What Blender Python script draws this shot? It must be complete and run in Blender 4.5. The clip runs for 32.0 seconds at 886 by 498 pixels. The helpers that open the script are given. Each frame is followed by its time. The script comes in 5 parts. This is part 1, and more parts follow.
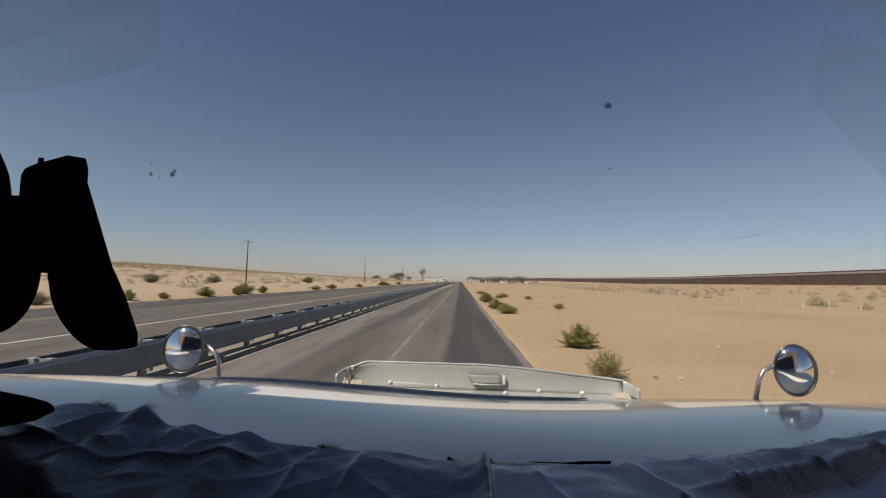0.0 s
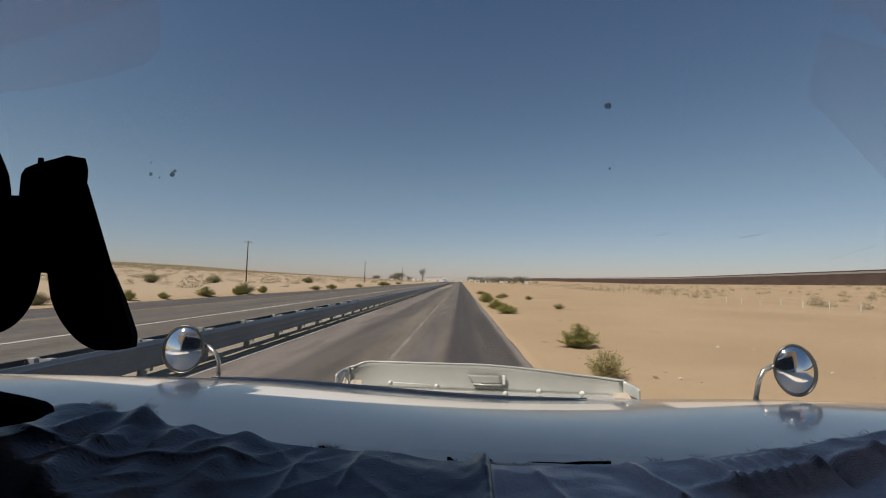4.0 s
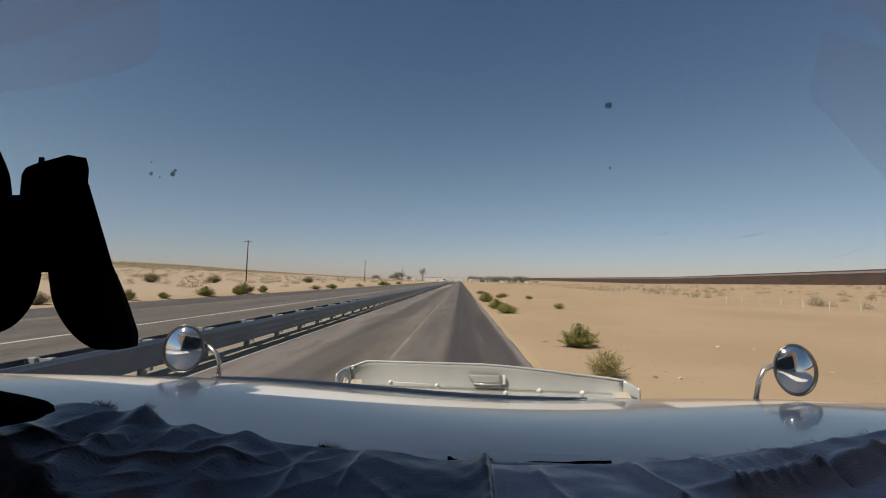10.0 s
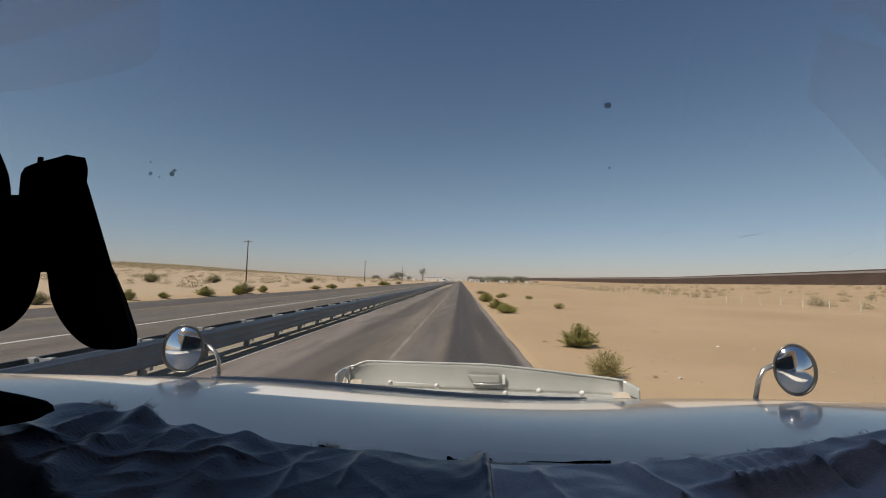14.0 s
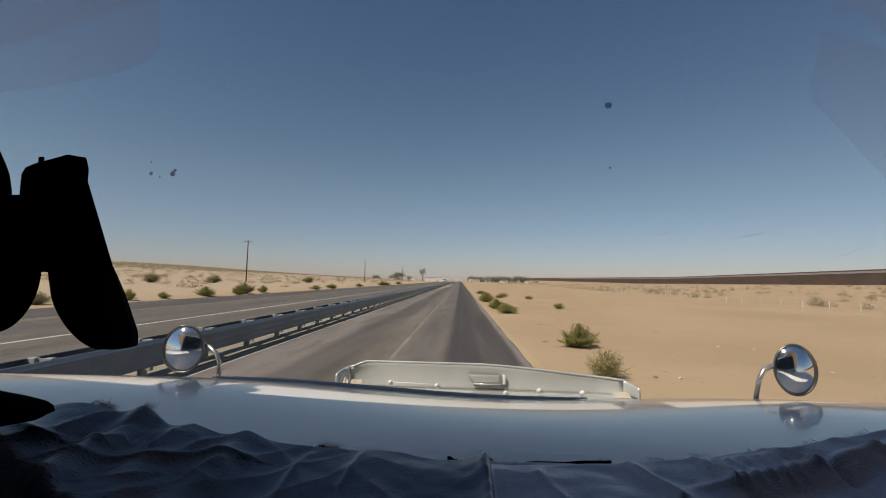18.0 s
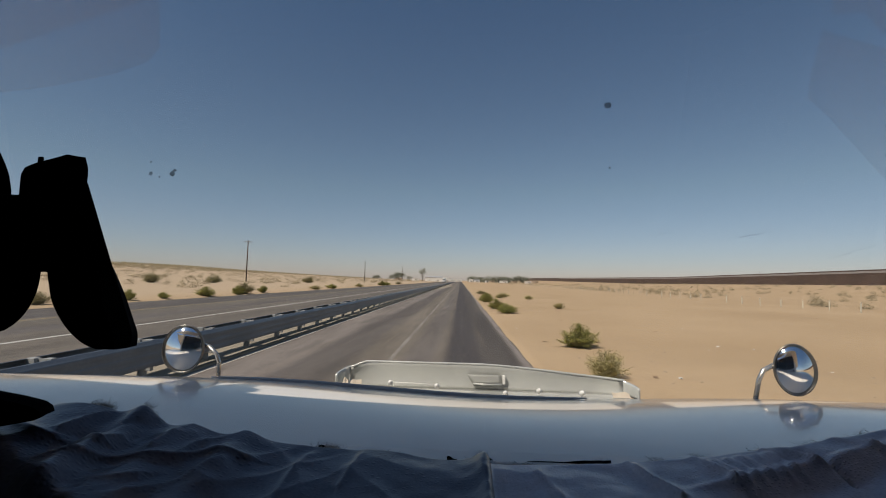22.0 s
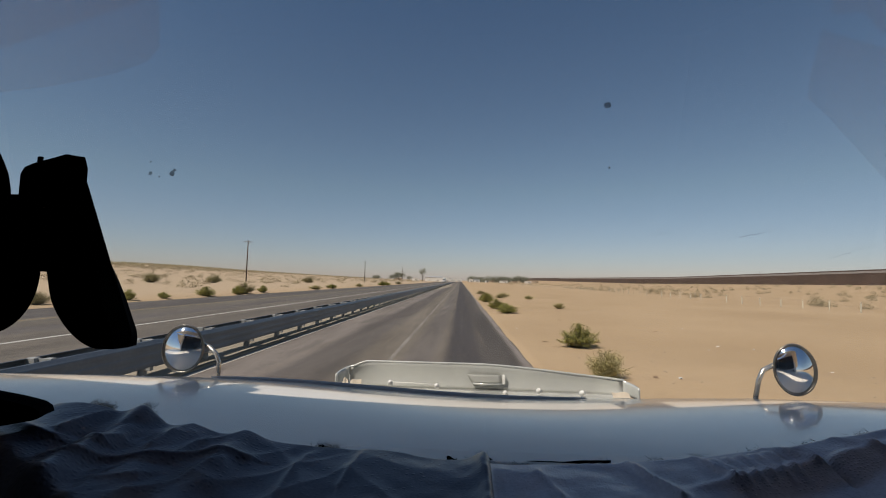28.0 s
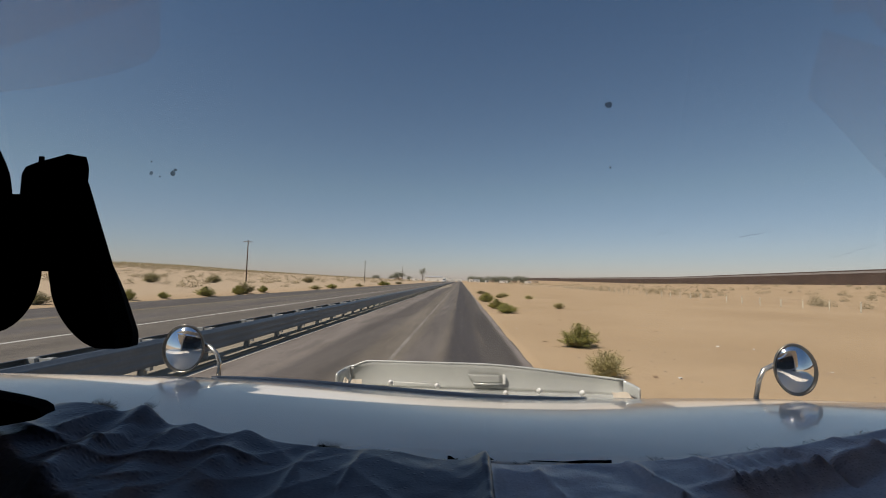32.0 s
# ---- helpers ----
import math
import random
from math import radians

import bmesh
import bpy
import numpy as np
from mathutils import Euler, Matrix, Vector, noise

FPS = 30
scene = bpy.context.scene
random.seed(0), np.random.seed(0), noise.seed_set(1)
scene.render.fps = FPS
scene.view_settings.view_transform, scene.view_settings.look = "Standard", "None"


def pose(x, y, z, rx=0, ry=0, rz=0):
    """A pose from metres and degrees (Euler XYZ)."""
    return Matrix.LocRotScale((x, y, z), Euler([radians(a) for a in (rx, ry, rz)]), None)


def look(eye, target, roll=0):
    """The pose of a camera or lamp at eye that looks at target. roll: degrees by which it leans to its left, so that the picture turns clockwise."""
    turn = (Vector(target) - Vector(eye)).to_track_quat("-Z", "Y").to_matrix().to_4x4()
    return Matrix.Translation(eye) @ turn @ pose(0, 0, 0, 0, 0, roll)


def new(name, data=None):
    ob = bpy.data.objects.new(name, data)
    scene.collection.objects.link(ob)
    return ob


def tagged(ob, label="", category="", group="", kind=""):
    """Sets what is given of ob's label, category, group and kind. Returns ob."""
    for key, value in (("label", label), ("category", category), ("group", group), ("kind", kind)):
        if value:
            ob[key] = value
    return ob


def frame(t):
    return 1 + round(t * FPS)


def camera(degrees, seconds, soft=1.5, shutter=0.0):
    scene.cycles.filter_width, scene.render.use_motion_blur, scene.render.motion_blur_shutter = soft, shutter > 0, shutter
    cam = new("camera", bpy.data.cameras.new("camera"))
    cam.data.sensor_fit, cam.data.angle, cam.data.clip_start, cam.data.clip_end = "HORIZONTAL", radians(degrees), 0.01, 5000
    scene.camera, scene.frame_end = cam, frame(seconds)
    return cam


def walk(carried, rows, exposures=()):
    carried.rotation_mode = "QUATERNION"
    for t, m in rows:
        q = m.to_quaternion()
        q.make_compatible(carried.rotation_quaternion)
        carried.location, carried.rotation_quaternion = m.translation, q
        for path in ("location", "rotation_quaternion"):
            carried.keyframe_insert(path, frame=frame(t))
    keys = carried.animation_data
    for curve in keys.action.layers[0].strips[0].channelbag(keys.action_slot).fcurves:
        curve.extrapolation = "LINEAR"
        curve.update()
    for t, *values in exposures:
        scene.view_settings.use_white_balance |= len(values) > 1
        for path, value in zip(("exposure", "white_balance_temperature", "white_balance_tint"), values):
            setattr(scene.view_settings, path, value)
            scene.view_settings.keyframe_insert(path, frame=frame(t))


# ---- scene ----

# The camera is fixed inside the cab, 1.9 m over the asphalt; y runs along the road, x across it.
EYE_H = 1.9
LENS = 91.2
PITCH, YAW, ROLL = 4.12, 2.39, 1.2
cam = camera(LENS, 32.0, soft=1.0)


def cab_pose(t):
    """The dash camera's pose on its soft mount, with a trace of engine shake."""
    x, z, tip = 0.0006 * math.sin(2.3 * t), 0.0009 * math.sin(3.1 * t + 1), 0.03 * math.sin(1.7 * t)
    return pose(x, 0, EYE_H + z, 90 + PITCH + tip, 0, YAW) @ pose(0, 0, 0, 0, 0, ROLL)


walk(cam, [(t / 2, cab_pose(t / 2)) for t in range(0, 65)], [(0, 0.12, 6880, 15), (32, 0.12, 6880, 15)])

# ---- light ----
# the sun stands behind and to the left, a little over 50 degrees high
SUN_WAY = Vector((0.5, 0.55, -1.0)).normalized()
world = bpy.data.worlds.new("sky")
scene.world = world
world.use_nodes = True
wn = world.node_tree
sky = wn.nodes.new("ShaderNodeTexSky")
sky.sky_type, sky.sun_disc = "NISHITA", False
sky.sun_elevation = math.asin(-SUN_WAY.z)
sky.sun_rotation = math.atan2(-SUN_WAY.x, -SUN_WAY.y)
sky.altitude, sky.air_density, sky.dust_density, sky.ozone_density = 50, 1.0, 0.3, 6.0
back = wn.nodes["Background"]
back.inputs["Strength"].default_value = 0.073
# desert haze takes some colour out of the sky
haze = wn.nodes.new("ShaderNodeHueSaturation")
haze.inputs["Saturation"].default_value = 0.9
tone = wn.nodes.new("ShaderNodeMixRGB")
tone.blend_type = "MULTIPLY"
tone.inputs["Fac"].default_value = 1.0
# low down the dust greys it, overhead it stays clear
aim, height, lift = wn.nodes.new("ShaderNodeTexCoord"), wn.nodes.new("ShaderNodeSeparateXYZ"), wn.nodes.new("ShaderNodeValToRGB")
lift.color_ramp.elements[0].position, lift.color_ramp.elements[1].position = 0.0, 0.55
lift.color_ramp.elements[0].color, lift.color_ramp.elements[1].color = (1.1, 0.985, 1.06, 1), (0.78, 0.95, 1.0, 1)
lift.color_ramp.elements.new(0.2).color = (1.06, 1.07, 0.965, 1)
wn.links.new(aim.outputs["Generated"], height.inputs[0])
wn.links.new(height.outputs["Z"], lift.inputs["Fac"])
wn.links.new(lift.outputs["Color"], tone.inputs["Color2"])
wn.links.new(sky.outputs[0], haze.inputs["Color"])
wn.links.new(haze.outputs[0], tone.inputs["Color1"])
wn.links.new(tone.outputs[0], back.inputs["Color"])
sun = new("sun", bpy.data.lights.new("sun", "SUN"))
sun.data.energy, sun.data.angle, sun.data.color = 4.5, radians(0.55), (1.0, 0.95, 0.87)
sun.matrix_world = look((0, 0, 60), Vector((0, 0, 60)) + SUN_WAY)


# ---- materials ----
def material(name, low, high, rough=0.8, metal=0.0, grain=30.0, blotch=1.5, bump=0.2, deep=0.01, spec=0.4, space="place", coat=0.0, tight=0.18, coat_rough=0.22):
    """Two colours mixed by a coarse and a fine noise, with relief from the fine one."""
    m = bpy.data.materials.new(name)
    m.use_nodes = True
    t = m.node_tree
    b = t.nodes["Principled BSDF"]
    if space == "place":
        src = t.nodes.new("ShaderNodeNewGeometry").outputs["Position"]
    else:
        src = t.nodes.new("ShaderNodeTexCoord").outputs["Object"]
    fine, wide = t.nodes.new("ShaderNodeTexNoise"), t.nodes.new("ShaderNodeTexNoise")
    fine.inputs["Scale"].default_value, fine.inputs["Detail"].default_value = grain, 4
    wide.inputs["Scale"].default_value, wide.inputs["Detail"].default_value = blotch, 5
    for n in (fine, wide):
        t.links.new(src, n.inputs["Vector"])
    add = t.nodes.new("ShaderNodeMath")
    add.operation = "MULTIPLY_ADD"
    add.inputs[1].default_value = 0.45
    half = t.nodes.new("ShaderNodeMath")
    half.operation = "MULTIPLY"
    half.inputs[1].default_value = 0.55
    t.links.new(wide.outputs["Fac"], half.inputs[0])
    t.links.new(fine.outputs["Fac"], add.inputs[0])
    t.links.new(half.outputs[0], add.inputs[2])
    ramp = t.nodes.new("ShaderNodeValToRGB")
    ramp.color_ramp.elements[0].position, ramp.color_ramp.elements[1].position = 0.5 - tight, 0.5 + tight
    ramp.color_ramp.elements[0].color, ramp.color_ramp.elements[1].color = (*low, 1), (*high, 1)
    t.links.new(add.outputs[0], ramp.inputs["Fac"])
    t.links.new(ramp.outputs["Color"], b.inputs["Base Color"])
    b.inputs["Roughness"].default_value, b.inputs["Metallic"].default_value = rough, metal
    b.inputs["Specular IOR Level"].default_value = spec
    b.inputs["Coat Weight"].default_value = coat
    b.inputs["Coat Roughness"].default_value = coat_rough
    if bump:
        bp = t.nodes.new("ShaderNodeBump")
        bp.inputs["Strength"].default_value, bp.inputs["Distance"].default_value = bump, deep
        t.links.new(fine.outputs["Fac"], bp.inputs["Height"])
        t.links.new(bp.outputs["Normal"], b.inputs["Normal"])
    return m


def sand_material():
    m = material("desert_sand", (0.362, 0.252, 0.147), (0.449, 0.323, 0.198), 0.95, grain=9.0, blotch=0.12, bump=0.3, deep=0.05, spec=0.1, tight=0.12)
    t = m.node_tree
    b = t.nodes["Principled BSDF"]
    pos = t.nodes["Geometry"].outputs["Position"]
    # pebbles and darker grit scattered thinly over the sand
    cells = t.nodes.new("ShaderNodeTexVoronoi")
    cells.inputs["Scale"].default_value = 2.6
    t.links.new(pos, cells.inputs["Vector"])
    near = t.nodes.new("ShaderNodeMapRange")
    near.inputs["From Min"].default_value, near.inputs["From Max"].default_value = 0.03, 0.09
    near.inputs["To Min"].default_value, near.inputs["To Max"].default_value = 0.55, 0.0
    t.links.new(cells.outputs["Distance"], near.inputs["Value"])
    mix = t.nodes.new("ShaderNodeMixRGB")
    old = b.inputs["Base Color"].links[0].from_socket
    t.links.new(near.outputs[0], mix.inputs["Fac"])
    t.links.new(old, mix.inputs["Color1"])
    mix.inputs["Color2"].default_value = (0.24, 0.17, 0.11, 1)
    # far plain painted paler for distance haze; broad damp-looking crust everywhere
    split, plain_haze, pale = t.nodes.new("ShaderNodeSeparateXYZ"), t.nodes.new("ShaderNodeMapRange"), t.nodes.new("ShaderNodeMixRGB")
    t.links.new(pos, split.inputs[0])
    plain_haze.inputs["From Min"].default_value, plain_haze.inputs["From Max"].default_value = -21.0, -30.0
    plain_haze.inputs["To Min"].default_value, plain_haze.inputs["To Max"].default_value = 0.0, 0.7
    t.links.new(split.outputs["X"], plain_haze.inputs["Value"])
    t.links.new(plain_haze.outputs[0], pale.inputs["Fac"])
    t.links.new(mix.outputs[0], pale.inputs["Color1"])
    pale.inputs["Color2"].default_value = (0.43, 0.335, 0.235, 1)
    crust, much, dull = t.nodes.new("ShaderNodeTexNoise"), t.nodes.new("ShaderNodeMapRange"), t.nodes.new("ShaderNodeMixRGB")
    crust.inputs["Scale"].default_value, crust.inputs["Detail"].default_value, crust.inputs["Roughness"].default_value = 0.7, 8, 0.65
    t.links.new(pos, crust.inputs["Vector"])
    much.inputs["From Min"].default_value, much.inputs["From Max"].default_value = 0.5, 0.72
    much.inputs["To Max"].default_value = 0.45
    t.links.new(crust.outputs["Fac"], much.inputs["Value"])
    t.links.new(much.outputs[0], dull.inputs["Fac"])
    t.links.new(pale.outputs[0], dull.inputs["Color1"])
    dull.inputs["Color2"].default_value = (0.335, 0.24, 0.152, 1)
    t.links.new(dull.outputs[0], b.inputs["Base Color"])
    return m


def asphalt_material(name, low, high, tracks):
    """Old asphalt; tracks: (centre x, half width, soft edge, darkening) of the worn strips along the road."""
    m = material(name, low, high, 0.85, grain=7.0, blotch=0.5, bump=0.25, deep=0.008, spec=0.25, tight=0.1)
    m.node_tree.nodes["Noise Texture"].inputs["Detail"].default_value = 9
    m.node_tree.nodes["Noise Texture"].inputs["Roughness"].default_value = 0.7
    t = m.node_tree
    b = t.nodes["Principled BSDF"]
    pos = t.nodes["Geometry"].outputs["Position"]
    stretch = t.nodes.new("ShaderNodeMapping")
    stretch.inputs["Scale"].default_value = (1.6, 0.05, 1)
    t.links.new(pos, stretch.inputs["Vector"])
    wob = t.nodes.new("ShaderNodeTexNoise")
    wob.inputs["Scale"].default_value, wob.inputs["Detail"].default_value = 1.0, 6
    t.links.new(stretch.outputs[0], wob.inputs["Vector"])
    # wear runs lengthwise
    long = t.nodes.new("ShaderNodeMapping")
    long.inputs["Scale"].default_value = (2.2, 0.16, 1)
    t.links.new(pos, long.inputs["Vector"])
    t.links.new(long.outputs[0], t.nodes["Noise Texture.001"].inputs["Vector"])
    split = t.nodes.new("ShaderNodeSeparateXYZ")
    t.links.new(pos, split.inputs[0])
    shift = t.nodes.new("ShaderNodeMath")
    shift.operation = "MULTIPLY_ADD"
    shift.inputs[1].default_value = 0.3
    t.links.new(wob.outputs["Fac"], shift.inputs[0])
    t.links.new(split.outputs["X"], shift.inputs[2])
    colour = b.inputs["Base Color"].links[0].from_socket
    for centre, half, soft, dark in tracks:
        sub = t.nodes.new("ShaderNodeMath")
        sub.operation = "SUBTRACT"
        sub.inputs[1].default_value = centre + 0.15
        t.links.new(shift.outputs[0], sub.inputs[0])
        ab = t.nodes.new("ShaderNodeMath")
        ab.operation = "ABSOLUTE"
        t.links.new(sub.outputs[0], ab.inputs[0])
        rng = t.nodes.new("ShaderNodeMapRange")
        rng.interpolation_type = "SMOOTHSTEP"
        rng.inputs["From Min"].default_value, rng.inputs["From Max"].default_value = half, half + soft
        rng.inputs["To Min"].default_value, rng.inputs["To Max"].default_value = 1.0, 0.0
        t.links.new(ab.outputs[0], rng.inputs["Value"])
        mix = t.nodes.new("ShaderNodeMixRGB")
        mix.blend_type = "MULTIPLY"
        mix.inputs["Color2"].default_value = (dark * 0.98, dark, dark * 1.1, 1)
        t.links.new(rng.outputs[0], mix.inputs["Fac"])
        t.links.new(colour, mix.inputs["Color1"])
        colour = mix.outputs[0]
    # patched and oil-darkened mottling
    spot, deepen, mott = t.nodes.new("ShaderNodeTexNoise"), t.nodes.new("ShaderNodeMapRange"), t.nodes.new("ShaderNodeMixRGB")
    spot.inputs["Scale"].default_value, spot.inputs["Detail"].default_value, spot.inputs["Roughness"].default_value = 1.6, 9, 0.75
    smear = t.nodes.new("ShaderNodeMapping")
    smear.inputs["Scale"].default_value = (1.0, 0.22, 1)
    t.links.new(pos, smear.inputs["Vector"])
    t.links.new(smear.outputs[0], spot.inputs["Vector"])
    deepen.inputs["From Min"].default_value, deepen.inputs["From Max"].default_value = 0.49, 0.6
    deepen.inputs["To Max"].default_value = 0.5
    t.links.new(spot.outputs["Fac"], deepen.inputs["Value"])
    t.links.new(deepen.outputs[0], mott.inputs["Fac"])
    t.links.new(colour, mott.inputs["Color1"])
    mott.inputs["Color2"].default_value = (0.075, 0.066, 0.056, 1)
    colour = mott.outputs[0]
    # long pale scuffs
    rng = t.nodes.new("ShaderNodeMapRange")
    rng.inputs["From Min"].default_value, rng.inputs["From Max"].default_value = 0.56, 0.74
    rng.inputs["To Max"].default_value = 0.5
    t.links.new(wob.outputs["Fac"], rng.inputs["Value"])
    mix = t.nodes.new("ShaderNodeMixRGB")
    mix.inputs["Color2"].default_value = (0.2, 0.165, 0.13, 1)
    t.links.new(rng.outputs[0], mix.inputs["Fac"])
    t.links.new(colour, mix.inputs["Color1"])
    t.links.new(mix.outputs[0], b.inputs["Base Color"])
    return m


def leaf_material(name, low, high):
    m = material(name, low, high, 0.75, grain=14.0, blotch=2.0, bump=0, spec=0.25, space="object")
    t = m.node_tree
    b = t.nodes["Principled BSDF"]
    old = b.inputs["Base Color"].links[0].from_socket
    hue = t.nodes.new("ShaderNodeHueSaturation")
    isle = t.nodes.new("ShaderNodeNewGeometry")
    rng = t.nodes.new("ShaderNodeMapRange")
    rng.inputs["To Min"].default_value, rng.inputs["To Max"].default_value = 0.55, 1.45
    t.links.new(isle.outputs["Random Per Island"], rng.inputs["Value"])
    t.links.new(rng.outputs[0], hue.inputs["Value"])
    t.links.new(old, hue.inputs["Color"])
    t.links.new(hue.outputs[0], b.inputs["Base Color"])
    glow, both = t.nodes.new("ShaderNodeBsdfTranslucent"), t.nodes.new("ShaderNodeMixShader")
    both.inputs[0].default_value = 0.25
    t.links.new(hue.outputs[0], glow.inputs["Color"])
    t.links.new(b.outputs[0], both.inputs[1])
    t.links.new(glow.outputs[0], both.inputs[2])
    t.links.new(both.outputs[0], t.nodes["Material Output"].inputs["Surface"])
    return m


def film_material(name, tint, cover, scale=3.0):
    """A thin see-through film on glass: stains, smears or painted pale reflections."""
    m = bpy.data.materials.new(name)
    m.use_nodes = True
    t = m.node_tree
    t.nodes.remove(t.nodes["Principled BSDF"])
    out = t.nodes["Material Output"]
    clear, dust, both = t.nodes.new("ShaderNodeBsdfTransparent"), t.nodes.new("ShaderNodeBsdfDiffuse"), t.nodes.new("ShaderNodeMixShader")
    trans, pair = t.nodes.new("ShaderNodeBsdfTranslucent"), t.nodes.new("ShaderNodeMixShader")
    dust.inputs["Color"].default_value = trans.inputs["Color"].default_value = (*tint, 1)
    pair.inputs[0].default_value = 0.7
    t.links.new(dust.outputs[0], pair.inputs[1])
    t.links.new(trans.outputs[0], pair.inputs[2])
    geo, grain = t.nodes.new("ShaderNodeNewGeometry"), t.nodes.new("ShaderNodeTexNoise")
    grain.inputs["Scale"].default_value, grain.inputs["Detail"].default_value = scale, 5
    t.links.new(geo.outputs["Position"], grain.inputs["Vector"])
    rng = t.nodes.new("ShaderNodeMapRange")
    rng.inputs["From Min"].default_value, rng.inputs["From Max"].default_value = 0.2, 0.8
    rng.inputs["To Min"].default_value, rng.inputs["To Max"].default_value = cover * 0.6, cover * 1.4
    t.links.new(grain.outputs["Fac"], rng.inputs["Value"])
    t.links.new(rng.outputs[0], both.inputs[0])
    t.links.new(clear.outputs[0], both.inputs[1])
    t.links.new(pair.outputs[0], both.inputs[2])
    t.links.new(both.outputs[0], out.inputs["Surface"])
    return m


def glass_material():
    m = bpy.data.materials.new("windscreen_glass")
    m.use_nodes = True
    t = m.node_tree
    t.nodes.remove(t.nodes["Principled BSDF"])
    clear, shine, both = t.nodes.new("ShaderNodeBsdfTransparent"), t.nodes.new("ShaderNodeBsdfGlossy"), t.nodes.new("ShaderNodeMixShader")
    clear.inputs["Color"].default_value = (0.95, 0.965, 0.96, 1)
    shine.inputs["Roughness"].default_value = 0.02
    both.inputs[0].default_value = 0.03
    t.links.new(clear.outputs[0], both.inputs[1])
    t.links.new(shine.outputs[0], both.inputs[2])
    veil, dusty = t.nodes.new("ShaderNodeBsdfTranslucent"), t.nodes.new("ShaderNodeMixShader")
    veil.inputs["Color"].default_value = (0.8, 0.66, 0.58, 1)
    dusty.inputs[0].default_value = 0.012
    t.links.new(both.outputs[0], dusty.inputs[1])
    t.links.new(veil.outputs[0], dusty.inputs[2])
    t.links.new(dusty.outputs[0], t.nodes["Material Output"].inputs["Surface"])
    return m


SAND = sand_material()
ASPHALT_OLD = asphalt_material("worn_asphalt", (0.125, 0.104, 0.082), (0.2, 0.168, 0.134),
                               [(0.55, 0.72, 0.32, 0.5), (0.1, 0.25, 0.3, 0.78), (-3.1, 0.35, 0.5, 0.68), (-0.9, 0.2, 0.4, 0.88), (1.52, 0.05, 0.1, 1.5), (-4.5, 0.5, 0.7, 1.18)])
ASPHALT_NEW = asphalt_material("grey_asphalt", (0.108, 0.092, 0.075), (0.15, 0.128, 0.105), [(-19.6, 1.9, 0.5, 0.72), (-14.2, 0.4, 0.6, 0.9)])
GRAVEL = material("pale_median_grit", (0.22, 0.19, 0.145), (0.34, 0.29, 0.22), 0.95, grain=14, blotch=0.8, bump=0.5, deep=0.02, spec=0.1, tight=0.11)
LINE_WORN = material("worn_white_paint", (0.135, 0.115, 0.094), (0.27, 0.243, 0.205), 0.85, grain=5, blotch=0.5, bump=0.2, deep=0.003, tight=0.09)
LINE_EDGE = material("dusty_white_paint", (0.36, 0.32, 0.26), (0.52, 0.47, 0.4), 0.85, grain=6, blotch=0.6, bump=0.2, deep=0.003, tight=0.12)
LINE_WHITE = material("white_road_paint", (0.42, 0.4, 0.36), (0.6, 0.58, 0.53), 0.8, grain=12, blotch=0.7, bump=0.2, deep=0.003)
LINE_YELLOW = material("yellow_road_paint", (0.22, 0.17, 0.09), (0.34, 0.25, 0.11), 0.8, grain=12, blotch=0.7, bump=0.2, deep=0.003)
ZINC = material("galvanised_steel", (0.10, 0.122, 0.14), (0.18, 0.208, 0.235), 0.42, 0.55, grain=18, blotch=1.1, bump=0.08, deep=0.003)
POST_STEEL = material("dull_galvanised_post", (0.24, 0.24, 0.23), (0.36, 0.36, 0.34), 0.6, 0.3, grain=22, blotch=2, bump=0.1, deep=0.003)
BOLT = material("rusty_bolt", (0.16, 0.12, 0.08), (0.3, 0.26, 0.2), 0.6, 0.5, grain=40, bump=0)
RUST = material("rust_brown_steel", (0.08, 0.055, 0.044), (0.125, 0.085, 0.067), 0.8, 0.1, grain=2.0, blotch=0.12, bump=0)
RUST_PLATE = material("weathered_steel_plate", (0.3, 0.275, 0.26), (0.38, 0.35, 0.33), 0.6, 0.2, grain=1.2, blotch=0.1, bump=0)
CONCRETE = material("pale_concrete_post", (0.5, 0.44, 0.34), (0.62, 0.56, 0.45), 0.9, grain=25, blotch=3, bump=0.15)
WIRE = material("thin_fence_wire", (0.2, 0.18, 0.16), (0.3, 0.28, 0.25), 0.6, 0.6, bump=0)
TIMBER = material("weathered_pole_timber", (0.06, 0.045, 0.035), (0.12, 0.09, 0.07), 0.9, grain=12, blotch=0.6, bump=0.3)
LEAF = leaf_material("olive_leaf", (0.225, 0.22, 0.052), (0.365, 0.335, 0.1))
LEAF_DULL = leaf_material("dusty_leaf", (0.19, 0.17, 0.075), (0.31, 0.27, 0.125))
DRY = leaf_material("dry_straw_twig", (0.24, 0.18, 0.1), (0.36, 0.28, 0.165))
STRAW = leaf_material("yellowed_leaf", (0.33, 0.295, 0.11), (0.48, 0.42, 0.19))
TWIG = material("brown_twig", (0.15, 0.115, 0.07), (0.24, 0.185, 0.115), 0.9, grain=30, bump=0, space="object")
BARK = material("tree_bark", (0.07, 0.055, 0.04), (0.13, 0.1, 0.075), 0.9, grain=6, bump=0.2)
SCRUB = leaf_material("pale_scrub", (0.235, 0.187, 0.108), (0.34, 0.275, 0.168))
# crown colour lightened to stand in for distance haze
CROWN = leaf_material("hazed_tree_leaf", (0.15, 0.152, 0.11), (0.24, 0.238, 0.175))
PLASTER = material("pale_house_plaster", (0.5, 0.46, 0.4), (0.7, 0.66, 0.6), 0.9, grain=2, blotch=0.2, bump=0)
WARM_PLASTER = material("tan_house_plaster", (0.36, 0.27, 0.18), (0.48, 0.37, 0.26), 0.9, grain=2, blotch=0.2, bump=0)
